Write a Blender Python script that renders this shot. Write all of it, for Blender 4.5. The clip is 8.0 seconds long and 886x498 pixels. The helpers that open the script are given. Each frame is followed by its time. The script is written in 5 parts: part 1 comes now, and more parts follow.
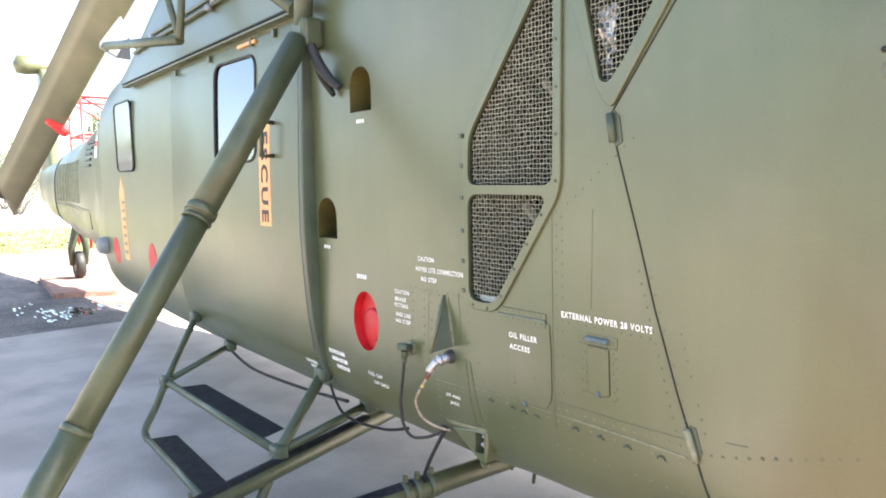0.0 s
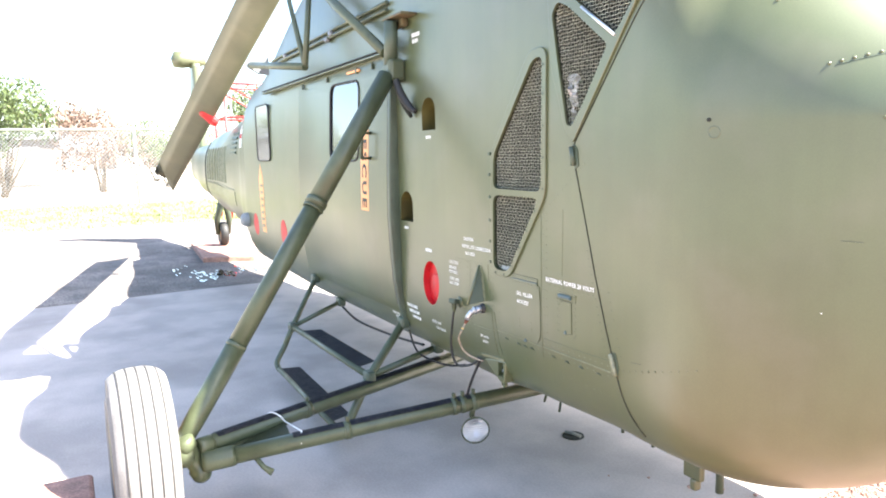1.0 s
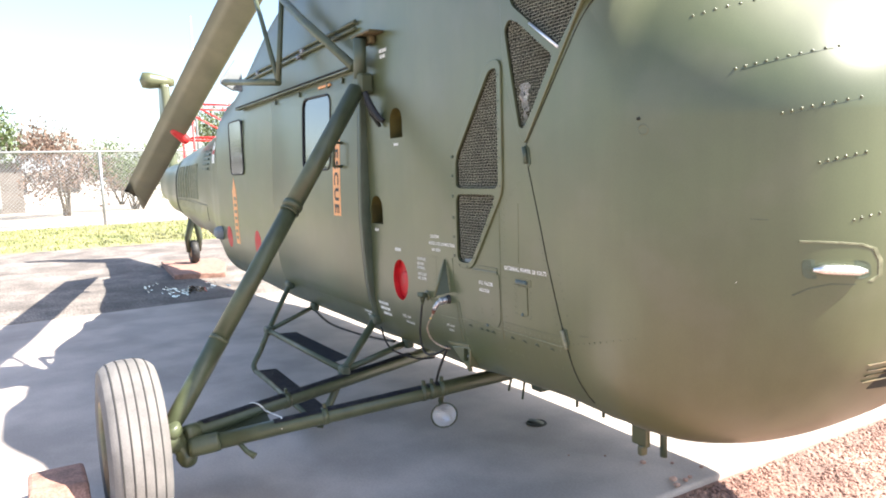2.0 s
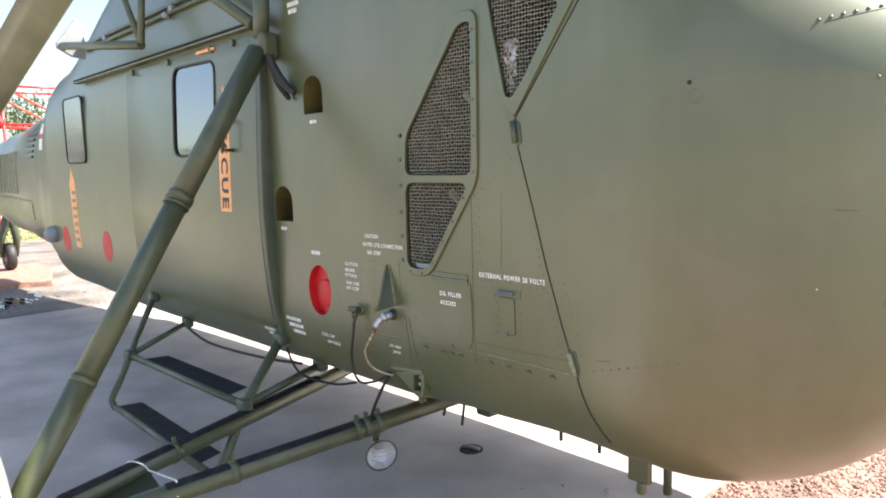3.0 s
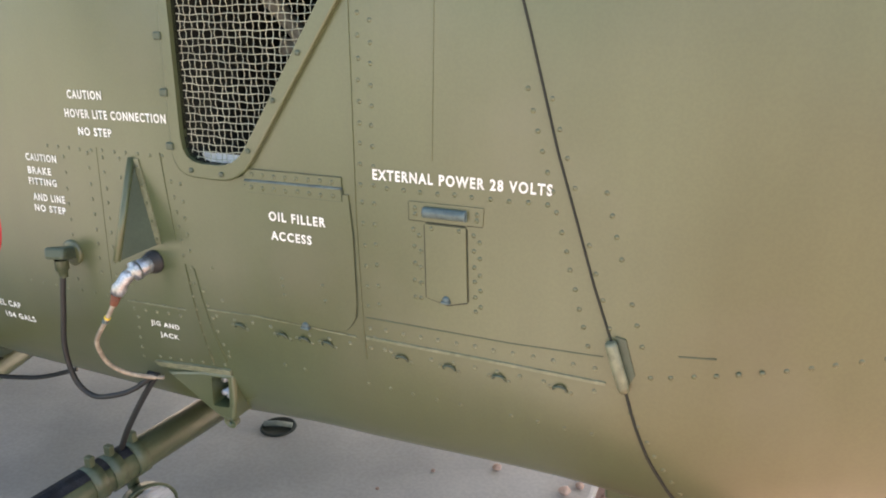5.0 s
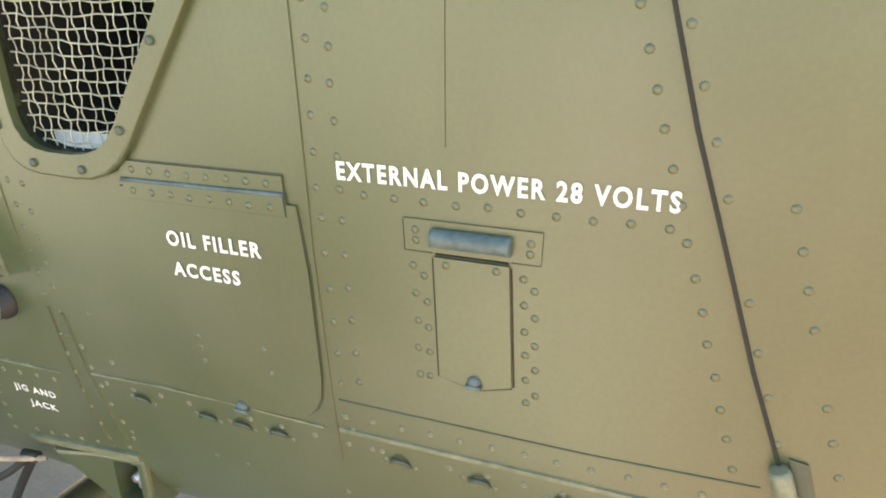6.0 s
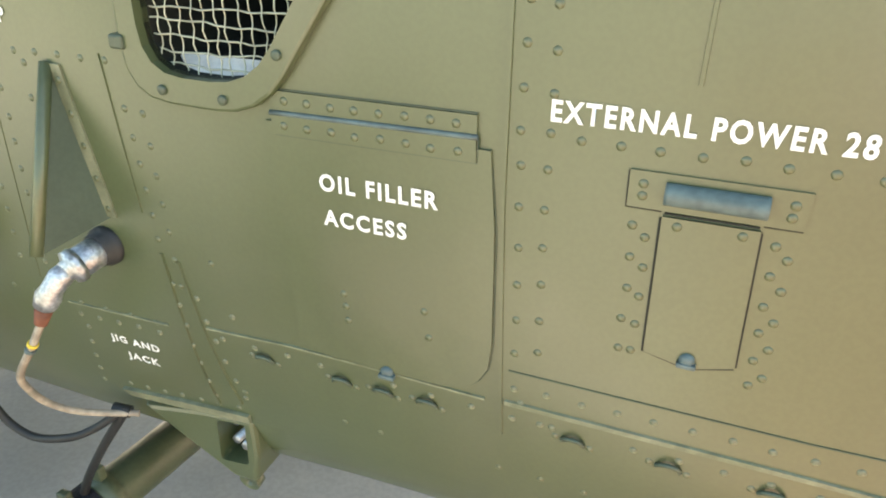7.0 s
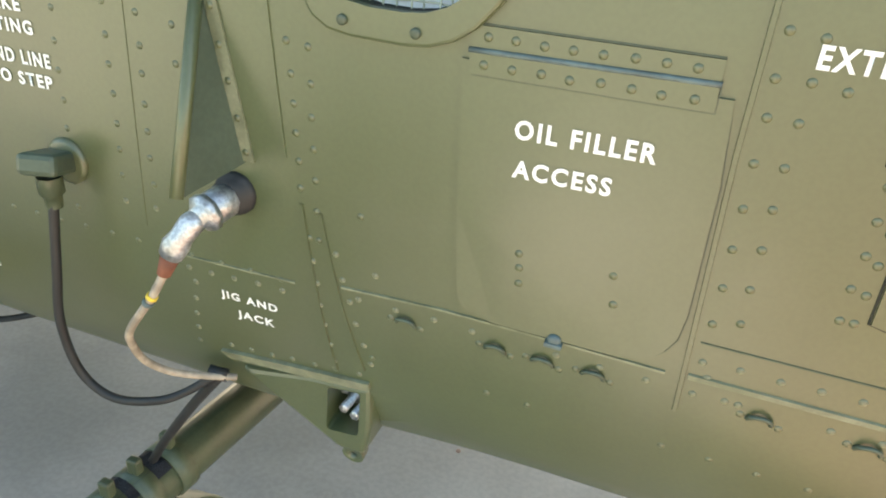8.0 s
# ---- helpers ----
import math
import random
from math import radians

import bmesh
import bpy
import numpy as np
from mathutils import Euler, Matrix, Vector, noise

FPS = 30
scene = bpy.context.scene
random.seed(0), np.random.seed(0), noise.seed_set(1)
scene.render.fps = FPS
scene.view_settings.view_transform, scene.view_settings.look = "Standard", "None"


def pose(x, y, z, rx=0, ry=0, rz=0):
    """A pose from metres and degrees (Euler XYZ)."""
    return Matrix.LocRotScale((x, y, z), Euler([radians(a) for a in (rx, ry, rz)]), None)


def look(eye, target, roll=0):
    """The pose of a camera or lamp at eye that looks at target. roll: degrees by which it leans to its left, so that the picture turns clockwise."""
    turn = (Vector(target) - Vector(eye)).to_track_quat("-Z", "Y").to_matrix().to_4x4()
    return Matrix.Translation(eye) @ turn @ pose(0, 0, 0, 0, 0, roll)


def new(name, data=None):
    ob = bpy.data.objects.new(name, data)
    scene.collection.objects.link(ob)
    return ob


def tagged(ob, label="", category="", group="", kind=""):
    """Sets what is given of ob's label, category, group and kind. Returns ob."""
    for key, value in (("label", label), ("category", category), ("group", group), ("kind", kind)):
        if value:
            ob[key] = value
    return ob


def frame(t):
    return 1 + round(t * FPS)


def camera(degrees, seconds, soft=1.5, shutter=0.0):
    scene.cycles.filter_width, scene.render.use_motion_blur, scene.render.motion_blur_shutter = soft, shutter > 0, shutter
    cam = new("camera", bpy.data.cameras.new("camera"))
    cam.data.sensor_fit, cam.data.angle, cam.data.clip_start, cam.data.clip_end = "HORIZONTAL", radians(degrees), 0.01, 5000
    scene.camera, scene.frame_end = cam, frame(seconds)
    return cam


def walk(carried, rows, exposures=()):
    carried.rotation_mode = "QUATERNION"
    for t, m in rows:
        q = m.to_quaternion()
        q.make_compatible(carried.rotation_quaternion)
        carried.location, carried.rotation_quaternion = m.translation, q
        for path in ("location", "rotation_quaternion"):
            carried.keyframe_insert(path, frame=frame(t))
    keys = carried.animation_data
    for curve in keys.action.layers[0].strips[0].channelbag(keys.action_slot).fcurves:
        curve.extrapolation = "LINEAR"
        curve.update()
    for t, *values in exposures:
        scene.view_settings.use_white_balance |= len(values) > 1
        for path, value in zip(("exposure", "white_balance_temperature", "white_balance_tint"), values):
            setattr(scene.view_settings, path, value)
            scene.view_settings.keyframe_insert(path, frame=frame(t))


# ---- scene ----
cam = camera(64.19, 8.0, soft=1.9)

PATH = [
    (0, (1.056, -2.012, 1.274), (-0.516, -0.792, 1.071), -1.37),
    (0.5, (1.394, -2.109, 1.308), (-0.255, -1.017, 1.010), -2.42),
    (1, (1.846, -2.230, 1.380), (0.098, -1.297, 1.112), -1.26),
    (1.2, (2.088, -2.264, 1.361), (0.317, -1.372, 1.096), -0.92),
    (1.5, (2.290, -2.320, 1.345), (0.532, -1.397, 1.108), -1.20),
    (1.9, (2.130, -2.345, 1.322), (0.412, -1.345, 1.103), -1.80),
    (2.3, (1.855, -2.328, 1.301), (0.184, -1.247, 1.098), -2.03),
    (2.5, (1.720, -2.326, 1.302), (0.127, -1.135, 1.091), -1.30),
    (3, (1.387, -2.317, 1.282), (-0.057, -0.953, 1.045), -1.52),
    (3.5, (1.112, -2.191, 1.246), (-0.156, -0.684, 0.898), -1.45),
    (4, (0.841, -1.974, 1.220), (-0.117, -0.277, 0.772), 1.52),
    (4.5, (0.604, -1.794, 1.166), (-0.250, -0.057, 0.662), 1.36),
    (5, (0.447, -1.645, 1.144), (-0.331, 0.099, 0.550), -0.07),
    (5.2, (0.397, -1.552, 1.119), (-0.375, 0.196, 0.530), -2.09),
    (6.3, (0.208, -1.270, 1.108), (-0.458, 0.424, 0.278), -1.11),
    (6.5, (0.175, -1.274, 1.105), (-0.503, 0.408, 0.261), -0.51),
    (7, (0.097, -1.282, 1.088), (-0.564, 0.368, 0.173), 0.48),
    (7.5, (0.021, -1.299, 1.058), (-0.612, 0.348, 0.117), 2.91),
    (8, (-0.056, -1.314, 1.046), (-0.634, 0.348, 0.096), 4.28),
]
EXPOSURES = [(0, 2.66, 6800, 10), (0.5, 2.66, 6650, 10), (1, 2.80, 6500, 10), (1.2, 2.76, 6500, 11), (2.3, 1.78, 6650, 11), (3, 1.89, 6750, 11), (4, 2.18, 7300, 10), (5, 2.39, 7400, 9), (6.5, 2.78, 7700, 0), (7.2, 2.71, 7650, -2), (8, 2.68, 7600, -2)]
walk(cam, [(t, look(eye, target, roll)) for t, eye, target, roll in PATH], EXPOSURES)

# ---- world and sun ----
SUN_AZ, SUN_EL = 45.0, 49.0          # direction towards the sun, counted from +x to +y
world = bpy.data.worlds.new("sky")
scene.world = world
world.use_nodes = True
wn = world.node_tree
sky = wn.nodes.new("ShaderNodeTexSky")
sky.sky_type = "NISHITA"
sky.sun_disc = False
sky.sun_elevation = radians(SUN_EL)
sky.sun_rotation = radians(90 - SUN_AZ)
sky.air_density, sky.dust_density, sky.ozone_density = 1.0, 1.6, 1.2
wn.nodes["Background"].inputs["Strength"].default_value = 0.10
wn.links.new(sky.outputs[0], wn.nodes["Background"].inputs["Color"])
sun = new("sun", bpy.data.lights.new("sun", "SUN"))
sun.data.energy, sun.data.angle, sun.data.color = 5.0, radians(0.53), (1.0, 0.95, 0.87)
a, e = radians(SUN_AZ), radians(SUN_EL)
sun.matrix_world = look((20 * math.cos(e) * math.cos(a), 20 * math.cos(e) * math.sin(a), 20 * math.sin(e)), (0, 0, 0))


# ---- materials ----
def material(name, color, rough=0.6, metal=0.0, spots=None, grain=8.0, amount=0.12, fine=160.0, fine_amount=0.06, bump=0.05, coat=0.0, spec=0.5, per_piece=0.0, waves=0.0):
    """A surface with a broad and a fine variation of colour, uneven gloss and fine relief."""
    m = bpy.data.materials.new(name)
    m.use_nodes = True
    nt = m.node_tree
    b = nt.nodes["Principled BSDF"]
    b.inputs["Metallic"].default_value = metal
    b.inputs["Specular IOR Level"].default_value = spec
    if coat:
        b.inputs["Coat Weight"].default_value = coat
        b.inputs["Coat Roughness"].default_value = 0.20
    co = nt.nodes.new("ShaderNodeTexCoord")
    n1 = nt.nodes.new("ShaderNodeTexNoise")
    n1.inputs["Scale"].default_value, n1.inputs["Detail"].default_value = grain, 5
    n2 = nt.nodes.new("ShaderNodeTexNoise")
    n2.inputs["Scale"].default_value, n2.inputs["Detail"].default_value = fine, 3
    for n in (n1, n2):
        nt.links.new(co.outputs["Object"], n.inputs["Vector"])
    def ramp(src, lo, hi):
        r = nt.nodes.new("ShaderNodeMapRange")
        r.interpolation_type = "SMOOTHERSTEP"
        r.inputs["From Min"].default_value, r.inputs["From Max"].default_value = 0.3, 0.7
        r.inputs["To Min"].default_value, r.inputs["To Max"].default_value = lo, hi
        nt.links.new(src, r.inputs["Value"])
        return r.outputs[0]
    mul = nt.nodes.new("ShaderNodeMath")
    mul.operation = "MULTIPLY"
    nt.links.new(ramp(n1.outputs["Fac"], 1 - amount, 1 + amount), mul.inputs[0])
    nt.links.new(ramp(n2.outputs["Fac"], 1 - fine_amount, 1 + fine_amount), mul.inputs[1])
    value = mul.outputs[0]
    if per_piece:
        oi = nt.nodes.new("ShaderNodeNewGeometry")
        pr = nt.nodes.new("ShaderNodeMapRange")
        pr.inputs["To Min"].default_value, pr.inputs["To Max"].default_value = 1 - per_piece, 1 + per_piece
        nt.links.new(oi.outputs["Random Per Island"], pr.inputs["Value"])
        m2 = nt.nodes.new("ShaderNodeMath")
        m2.operation = "MULTIPLY"
        nt.links.new(value, m2.inputs[0])
        nt.links.new(pr.outputs[0], m2.inputs[1])
        value = m2.outputs[0]
    col = nt.nodes.new("ShaderNodeMix")
    col.data_type, col.blend_type = "RGBA", "MIX"
    col.inputs["A"].default_value = (*color, 1)
    col.inputs["B"].default_value = (*(spots or color), 1)
    if spots:
        n3 = nt.nodes.new("ShaderNodeTexNoise")
        n3.inputs["Scale"].default_value, n3.inputs["Detail"].default_value = grain * 0.45, 6
        nt.links.new(co.outputs["Object"], n3.inputs["Vector"])
        nt.links.new(ramp(n3.outputs["Fac"], 0.0, 1.0), col.inputs["Factor"])
    else:
        col.inputs["Factor"].default_value = 0
    vm = nt.nodes.new("ShaderNodeVectorMath")
    vm.operation = "SCALE"
    nt.links.new(col.outputs["Result"], vm.inputs[0])
    nt.links.new(value, vm.inputs["Scale"])
    nt.links.new(vm.outputs[0], b.inputs["Base Color"])
    if waves:
        b.inputs["Roughness"].default_value = rough
    else:
        nt.links.new(ramp(n1.outputs["Fac"], max(0.02, rough - 0.08), min(1, rough + 0.08)), b.inputs["Roughness"])
    if waves:                           # soft dust, and faint streaks that run down
        st = nt.nodes.new("ShaderNodeMapping")
        st.inputs["Scale"].default_value = (9.0, 9.0, 0.7)
        nt.links.new(co.outputs["Object"], st.inputs["Vector"])
        n5 = nt.nodes.new("ShaderNodeTexNoise")
        n5.inputs["Scale"].default_value, n5.inputs["Detail"].default_value = 2.2, 6
        nt.links.new(st.outputs[0], n5.inputs["Vector"])
        s5 = nt.nodes.new("ShaderNodeVectorMath")
        s5.operation = "SCALE"
        nt.links.new(vm.outputs[0], s5.inputs[0])
        nt.links.new(ramp(n5.outputs["Fac"], 0.97, 1.03), s5.inputs["Scale"])
        n6 = nt.nodes.new("ShaderNodeTexNoise")
        n6.inputs["Scale"].default_value, n6.inputs["Detail"].default_value = 4.5, 7
        nt.links.new(co.outputs["Object"], n6.inputs["Vector"])
        few = nt.nodes.new("ShaderNodeMapRange")
        few.interpolation_type = "SMOOTHERSTEP"
        few.inputs["From Min"].default_value, few.inputs["From Max"].default_value = 0.42, 0.85
        few.inputs["To Max"].default_value = 0.5
        nt.links.new(n6.outputs["Fac"], few.inputs["Value"])
        dust = nt.nodes.new("ShaderNodeMix")
        dust.data_type = "RGBA"
        nt.links.new(few.outputs[0], dust.inputs["Factor"])
        nt.links.new(s5.outputs[0], dust.inputs["A"])
        dust.inputs["B"].default_value = (0.125, 0.125, 0.080, 1)
        nt.links.new(dust.outputs["Result"], b.inputs["Base Color"])
    if bump:
        bp = nt.nodes.new("ShaderNodeBump")
        bp.inputs["Strength"].default_value, bp.inputs["Distance"].default_value = bump, 0.004
        nt.links.new(n2.outputs["Fac"], bp.inputs["Height"])
        if waves:                       # slow dents of thin sheet metal
            n4 = nt.nodes.new("ShaderNodeTexNoise")
            n4.inputs["Scale"].default_value, n4.inputs["Detail"].default_value = 3.4, 2
            nt.links.new(co.outputs["Object"], n4.inputs["Vector"])
            b4 = nt.nodes.new("ShaderNodeBump")
            b4.inputs["Strength"].default_value, b4.inputs["Distance"].default_value = waves, 0.05
            nt.links.new(n4.outputs["Fac"], b4.inputs["Height"])
            nt.links.new(b4.outputs[0], bp.inputs["Normal"])
        nt.links.new(bp.outputs[0], b.inputs["Normal"])
    return m


M = {}
M["paint"] = material("olive_drab_paint", (0.073, 0.093, 0.040), 0.36, spots=(0.092, 0.097, 0.043), grain=2.6, amount=0.09, fine=260, fine_amount=0.04, bump=0.0, spec=0.75, waves=0.18, coat=0.15)
# pale paint for worn edges, and for reflections put into the colour
M["paint_edge"] = material("worn_and_glint_paint", (0.140, 0.150, 0.088), 0.42, spots=(0.200, 0.205, 0.130), grain=60, amount=0.2, fine=400, bump=0.05)
M["paint_dark"] = material("dark_green_paint", (0.060, 0.080, 0.052), 0.42, grain=9, amount=0.14, fine=220, bump=0.04)
M["strut"] = material("strut_green_paint", (0.070, 0.084, 0.045), 0.38, grain=12, amount=0.14, fine=200, bump=0.05)
# near-black, so the deep shade behind the grilles lies in the colour
M["bay"] = material("bay_shade_lining", (0.010, 0.012, 0.008), 0.8, spots=(0.024, 0.024, 0.014), grain=6, amount=0.3, bump=0.1)
M["step_bay"] = material("step_recess_lining", (0.075, 0.062, 0.012), 0.7, grain=9, amount=0.3, bump=0.1)
M["wire"] = material("galvanised_wire", (0.42, 0.43, 0.33), 0.45, metal=0.3, grain=30, amount=0.2)
M["white"] = material("white_stencil_paint", (0.80, 0.80, 0.76), 0.6, grain=40, amount=0.10, fine=500, fine_amount=0.14)
M["red"] = material("red_marking_paint", (0.50, 0.012, 0.018), 0.5, grain=14, amount=0.12)
M["orange"] = material("orange_marking_paint", (0.80, 0.37, 0.15), 0.55, grain=20, amount=0.12)
M["black"] = material("black_rubber", (0.020, 0.020, 0.019), 0.6, grain=30, amount=0.25)
M["gap"] = material("dark_panel_gap", (0.018, 0.020, 0.014), 0.8, grain=20, amount=0.2)
M["tread"] = material("black_grip_strip", (0.020, 0.022, 0.032), 0.6, spots=(0.045, 0.046, 0.052), grain=60, amount=0.35, fine=600, fine_amount=0.4, bump=0.5)
M["tyre"] = material("dusty_tyre_rubber", (0.125, 0.121, 0.120), 0.85, spots=(0.175, 0.166, 0.160), grain=9, amount=0.15, fine=300, fine_amount=0.12, bump=0.2)
M["groove"] = material("dark_tyre_groove", (0.035, 0.034, 0.033), 0.9, grain=20, amount=0.2)
M["rim"] = material("rusty_wheel_rim", (0.42, 0.24, 0.12), 0.6, spots=(0.16, 0.17, 0.10), grain=14, amount=0.2)
M["steel"] = material("bare_cast_alloy", (0.48, 0.49, 0.50), 0.38, metal=0.8, grain=40, amount=0.25, fine=300, fine_amount=0.2, bump=0.2)
M["cable"] = material("tan_braided_hose", (0.33, 0.27, 0.20), 0.7, grain=60, amount=0.3)
M["rust"] = material("rusty_ferrule", (0.16, 0.06, 0.035), 0.8, grain=60, amount=0.3)
M["yellow"] = material("yellow_band", (0.7, 0.5, 0.06), 0.6)
M["blue_worn"] = material("worn_blue_grey_paint", (0.085, 0.120, 0.118), 0.5, grain=40, amount=0.25)
M["blade"] = material("rotor_blade_paint", (0.16, 0.155, 0.105), 0.5, spots=(0.20, 0.185, 0.125), grain=4, amount=0.1)
M["concrete"] = material("concrete", (0.38, 0.332, 0.297), 0.85, spots=(0.48, 0.420, 0.377), grain=2.2, amount=0.16, fine=90, fine_amount=0.05, bump=0.06)
M["gravel"] = material("gravel_stones", (0.275, 0.155, 0.122), 0.8, spots=(0.36, 0.24, 0.19), grain=3, amount=0.2, fine=60, fine_amount=0.15, bump=0.2, per_piece=0.45)
M["soil"] = material("dusty_ground", (0.39, 0.335, 0.275), 0.95, spots=(0.45, 0.40, 0.34), grain=0.6, amount=0.15, fine=40, fine_amount=0.2, bump=0.4)
M["asphalt"] = material("old_asphalt", (0.125, 0.108, 0.095), 0.9, spots=(0.20, 0.175, 0.155), grain=2.2, amount=0.3, fine=55, fine_amount=0.45, bump=0.4)
M["grass"] = material("dry_grass", (0.19, 0.21, 0.075), 0.8, spots=(0.29, 0.28, 0.13), grain=2, amount=0.3, fine=30, fine_amount=0.3, bump=0.6, per_piece=0.3)
M["leaf"] = material("shrub_leaves", (0.075, 0.105, 0.035), 0.6, grain=3, amount=0.3, per_piece=0.45)
M["leaf_brown"] = material("brown_shrub_leaves", (0.15, 0.10, 0.075), 0.7, grain=3, amount=0.3, per_piece=0.4)
M["bark"] = material("bark", (0.10, 0.075, 0.05), 0.9, grain=12, amount=0.3, bump=0.4)
M["fence"] = material("galvanised_fence", (0.30, 0.31, 0.32), 0.5, metal=0.5, grain=30, amount=0.1)
M["wood"] = material("weathered_board", (0.30, 0.17, 0.13), 0.85, grain=14, amount=0.25, fine=120, fine_amount=0.2, bump=0.3)
M["whitewash"] = material("white_wall_paint", (0.72, 0.71, 0.68), 0.8, grain=4, amount=0.08)
M["chipped"] = material("chipped_white_paint", (0.74, 0.72, 0.70), 0.6, spots=(0.50, 0.42, 0.36), grain=9, amount=0.1)
M["drab"] = material("grey_brown_wall", (0.16, 0.14, 0.125), 0.85, grain=1.5, amount=0.15)
M["roof"] = material("roof_sheet", (0.25, 0.27, 0.28), 0.6, grain=5, amount=0.12)
M["redpaint"] = material("bright_red_enamel", (0.60, 0.03, 0.03), 0.4, grain=9, amount=0.1)


def clear(name, color=(0.9, 0.95, 1.0), rough=0.02):
    m = bpy.data.materials.new(name)
    m.use_nodes = True
    b = m.node_tree.nodes["Principled BSDF"]
    b.inputs["Base Color"].default_value = (*color, 1)
    b.inputs["Roughness"].default_value = rough
    b.inputs["Transmission Weight"].default_value = 1.0
    b.inputs["IOR"].default_value = 1.45
    return m


M["lens"] = clear("ribbed_lens_glass", (0.92, 0.93, 0.95), 0.3)
M["lens"].node_tree.nodes["Principled BSDF"].inputs["Transmission Weight"].default_value = 0.85
M["pane"] = material("dark_glossy_pane", (0.010, 0.012, 0.015), 0.09, grain=2, amount=0.05, fine=3, fine_amount=0.02, bump=0.0, spec=0.6)
M["pane"].node_tree.nodes["Principled BSDF"].inputs["IOR"].default_value = 2.6
M["pipe"] = material("dusty_grey_pipe", (0.17, 0.175, 0.15), 0.6, spots=(0.24, 0.23, 0.19), grain=20, amount=0.25)
M["stain"] = material("rust_stained_bracket", (0.075, 0.070, 0.032), 0.7, spots=(0.11, 0.075, 0.03), grain=20, amount=0.3)
M["mirror"] = material("lamp_reflector", (0.85, 0.85, 0.86), 0.4, metal=1.0, grain=5, amount=0.02, bump=0.0)
M["water"] = material("puddle_water", (0.03, 0.03, 0.028), 0.03, grain=2, amount=0.1, fine=8, bump=0.02, spec=0.8)


# ---- mesh helpers ----
def part(name, bm, mat, parent=None, label="", smooth=False):
    """Links a bmesh as one mesh object under a thing or a part."""
    me = bpy.data.meshes.new(name)
    if smooth:
        for f in bm.faces:
            f.smooth = True
    bm.to_mesh(me)
    bm.free()
    for m in (mat if isinstance(mat, (list, tuple)) else [mat]):
        me.materials.append(m)
    ob = new(name, me)
    if parent:
        ob.parent = parent
    if label:
        tagged(ob, label)
    return ob


def box(bm, cx, cy, cz, sx, sy, sz, bevel=0.0, rot=None):
    r = bmesh.ops.create_cube(bm, size=1.0)
    vs = r["verts"]
    bmesh.ops.scale(bm, vec=(sx, sy, sz), verts=vs)
    if bevel:
        es = list({e for v in vs for e in v.link_edges})
        out = bmesh.ops.bevel(bm, geom=es, offset=bevel, segments=2, affect="EDGES", profile=0.5)
        vs = list({v for f in out["faces"] for v in f.verts} | {v for v in vs if v.is_valid})
    m = Matrix.Translation((cx, cy, cz))
    if rot is not None:
        m = m @ rot.to_4x4()
    bmesh.ops.transform(bm, matrix=m, verts=vs)
    return vs


def tube(bm, pts, radius, sides=12, cap=True):
    """A round tube along a line of points; radius is a number or one for each point."""
    pts = [Vector(p) for p in pts]
    rs = radius if isinstance(radius, (list, tuple)) else [radius] * len(pts)
    rings = []
    t0 = (pts[1] - pts[0]).normalized()
    up = Vector((0, 0, 1)) if abs(t0.z) < 0.9 else Vector((1, 0, 0))
    nrm = t0.cross(up).normalized()
    for i, p in enumerate(pts):
        t = (pts[min(i + 1, len(pts) - 1)] - pts[max(i - 1, 0)]).normalized()
        nrm = (nrm - t * nrm.dot(t)).normalized()
        bi = t.cross(nrm)
        rings.append([bm.verts.new(p + (nrm * math.cos(k * 2 * math.pi / sides) + bi * math.sin(k * 2 * math.pi / sides)) * rs[i]) for k in range(sides)])
    for r0, r1 in zip(rings, rings[1:]):
        for k in range(sides):
            bm.faces.new((r0[k], r0[(k + 1) % sides], r1[(k + 1) % sides], r1[k])).smooth = True
    if cap:
        bm.faces.new(rings[0][::-1])
        bm.faces.new(rings[-1])
    return bm


def bent(pts, n=10):
    """A smooth line through the points."""
    pts = [Vector(p) for p in pts]
    out = []
    for i in range(len(pts) - 1):
        p0, p1, p2, p3 = pts[max(i - 1, 0)], pts[i], pts[i + 1], pts[min(i + 2, len(pts) - 1)]
        for k in range(n):
            u = k / n
            out.append(0.5 * ((2 * p1) + (p2 - p0) * u + (2 * p0 - 5 * p1 + 4 * p2 - p3) * u * u + (3 * p1 - p0 - 3 * p2 + p3) * u ** 3))
    return out + [pts[-1]]


def lathe(bm, profile, centre, axis, sides=32):
    """Turns a profile of (along, radius) round an axis."""
    q = Vector(axis).normalized().to_track_quat("Z", "Y")
    rings = []
    for s, r in profile:
        rings.append([bm.verts.new(Vector(centre) + q @ Vector((r * math.cos(k * 2 * math.pi / sides), r * math.sin(k * 2 * math.pi / sides), s))) for k in range(sides)])
    for r0, r1 in zip(rings, rings[1:]):
        for k in range(sides):
            f = bm.faces.new((r0[k], r0[(k + 1) % sides], r1[(k + 1) % sides], r1[k]))
            f.smooth = True
    return rings


# ---- the hull's form ----
NOSE_X, NOSE_L, MID_Z, HALF, AXIS_Y = 0.47, 0.640, 1.441, 0.696, -0.17


def lerp(x, table):
    for (x0, *a), (x1, *b) in zip(table, table[1:]):
        if x <= x1:
            u = (x - x0) / (x1 - x0)
            u = min(max(u, 0), 1)
            u = u * u * (3 - 2 * u)
            return [p + (q - p) * u for p, q in zip(a, b)]
    return list(table[-1][1:])


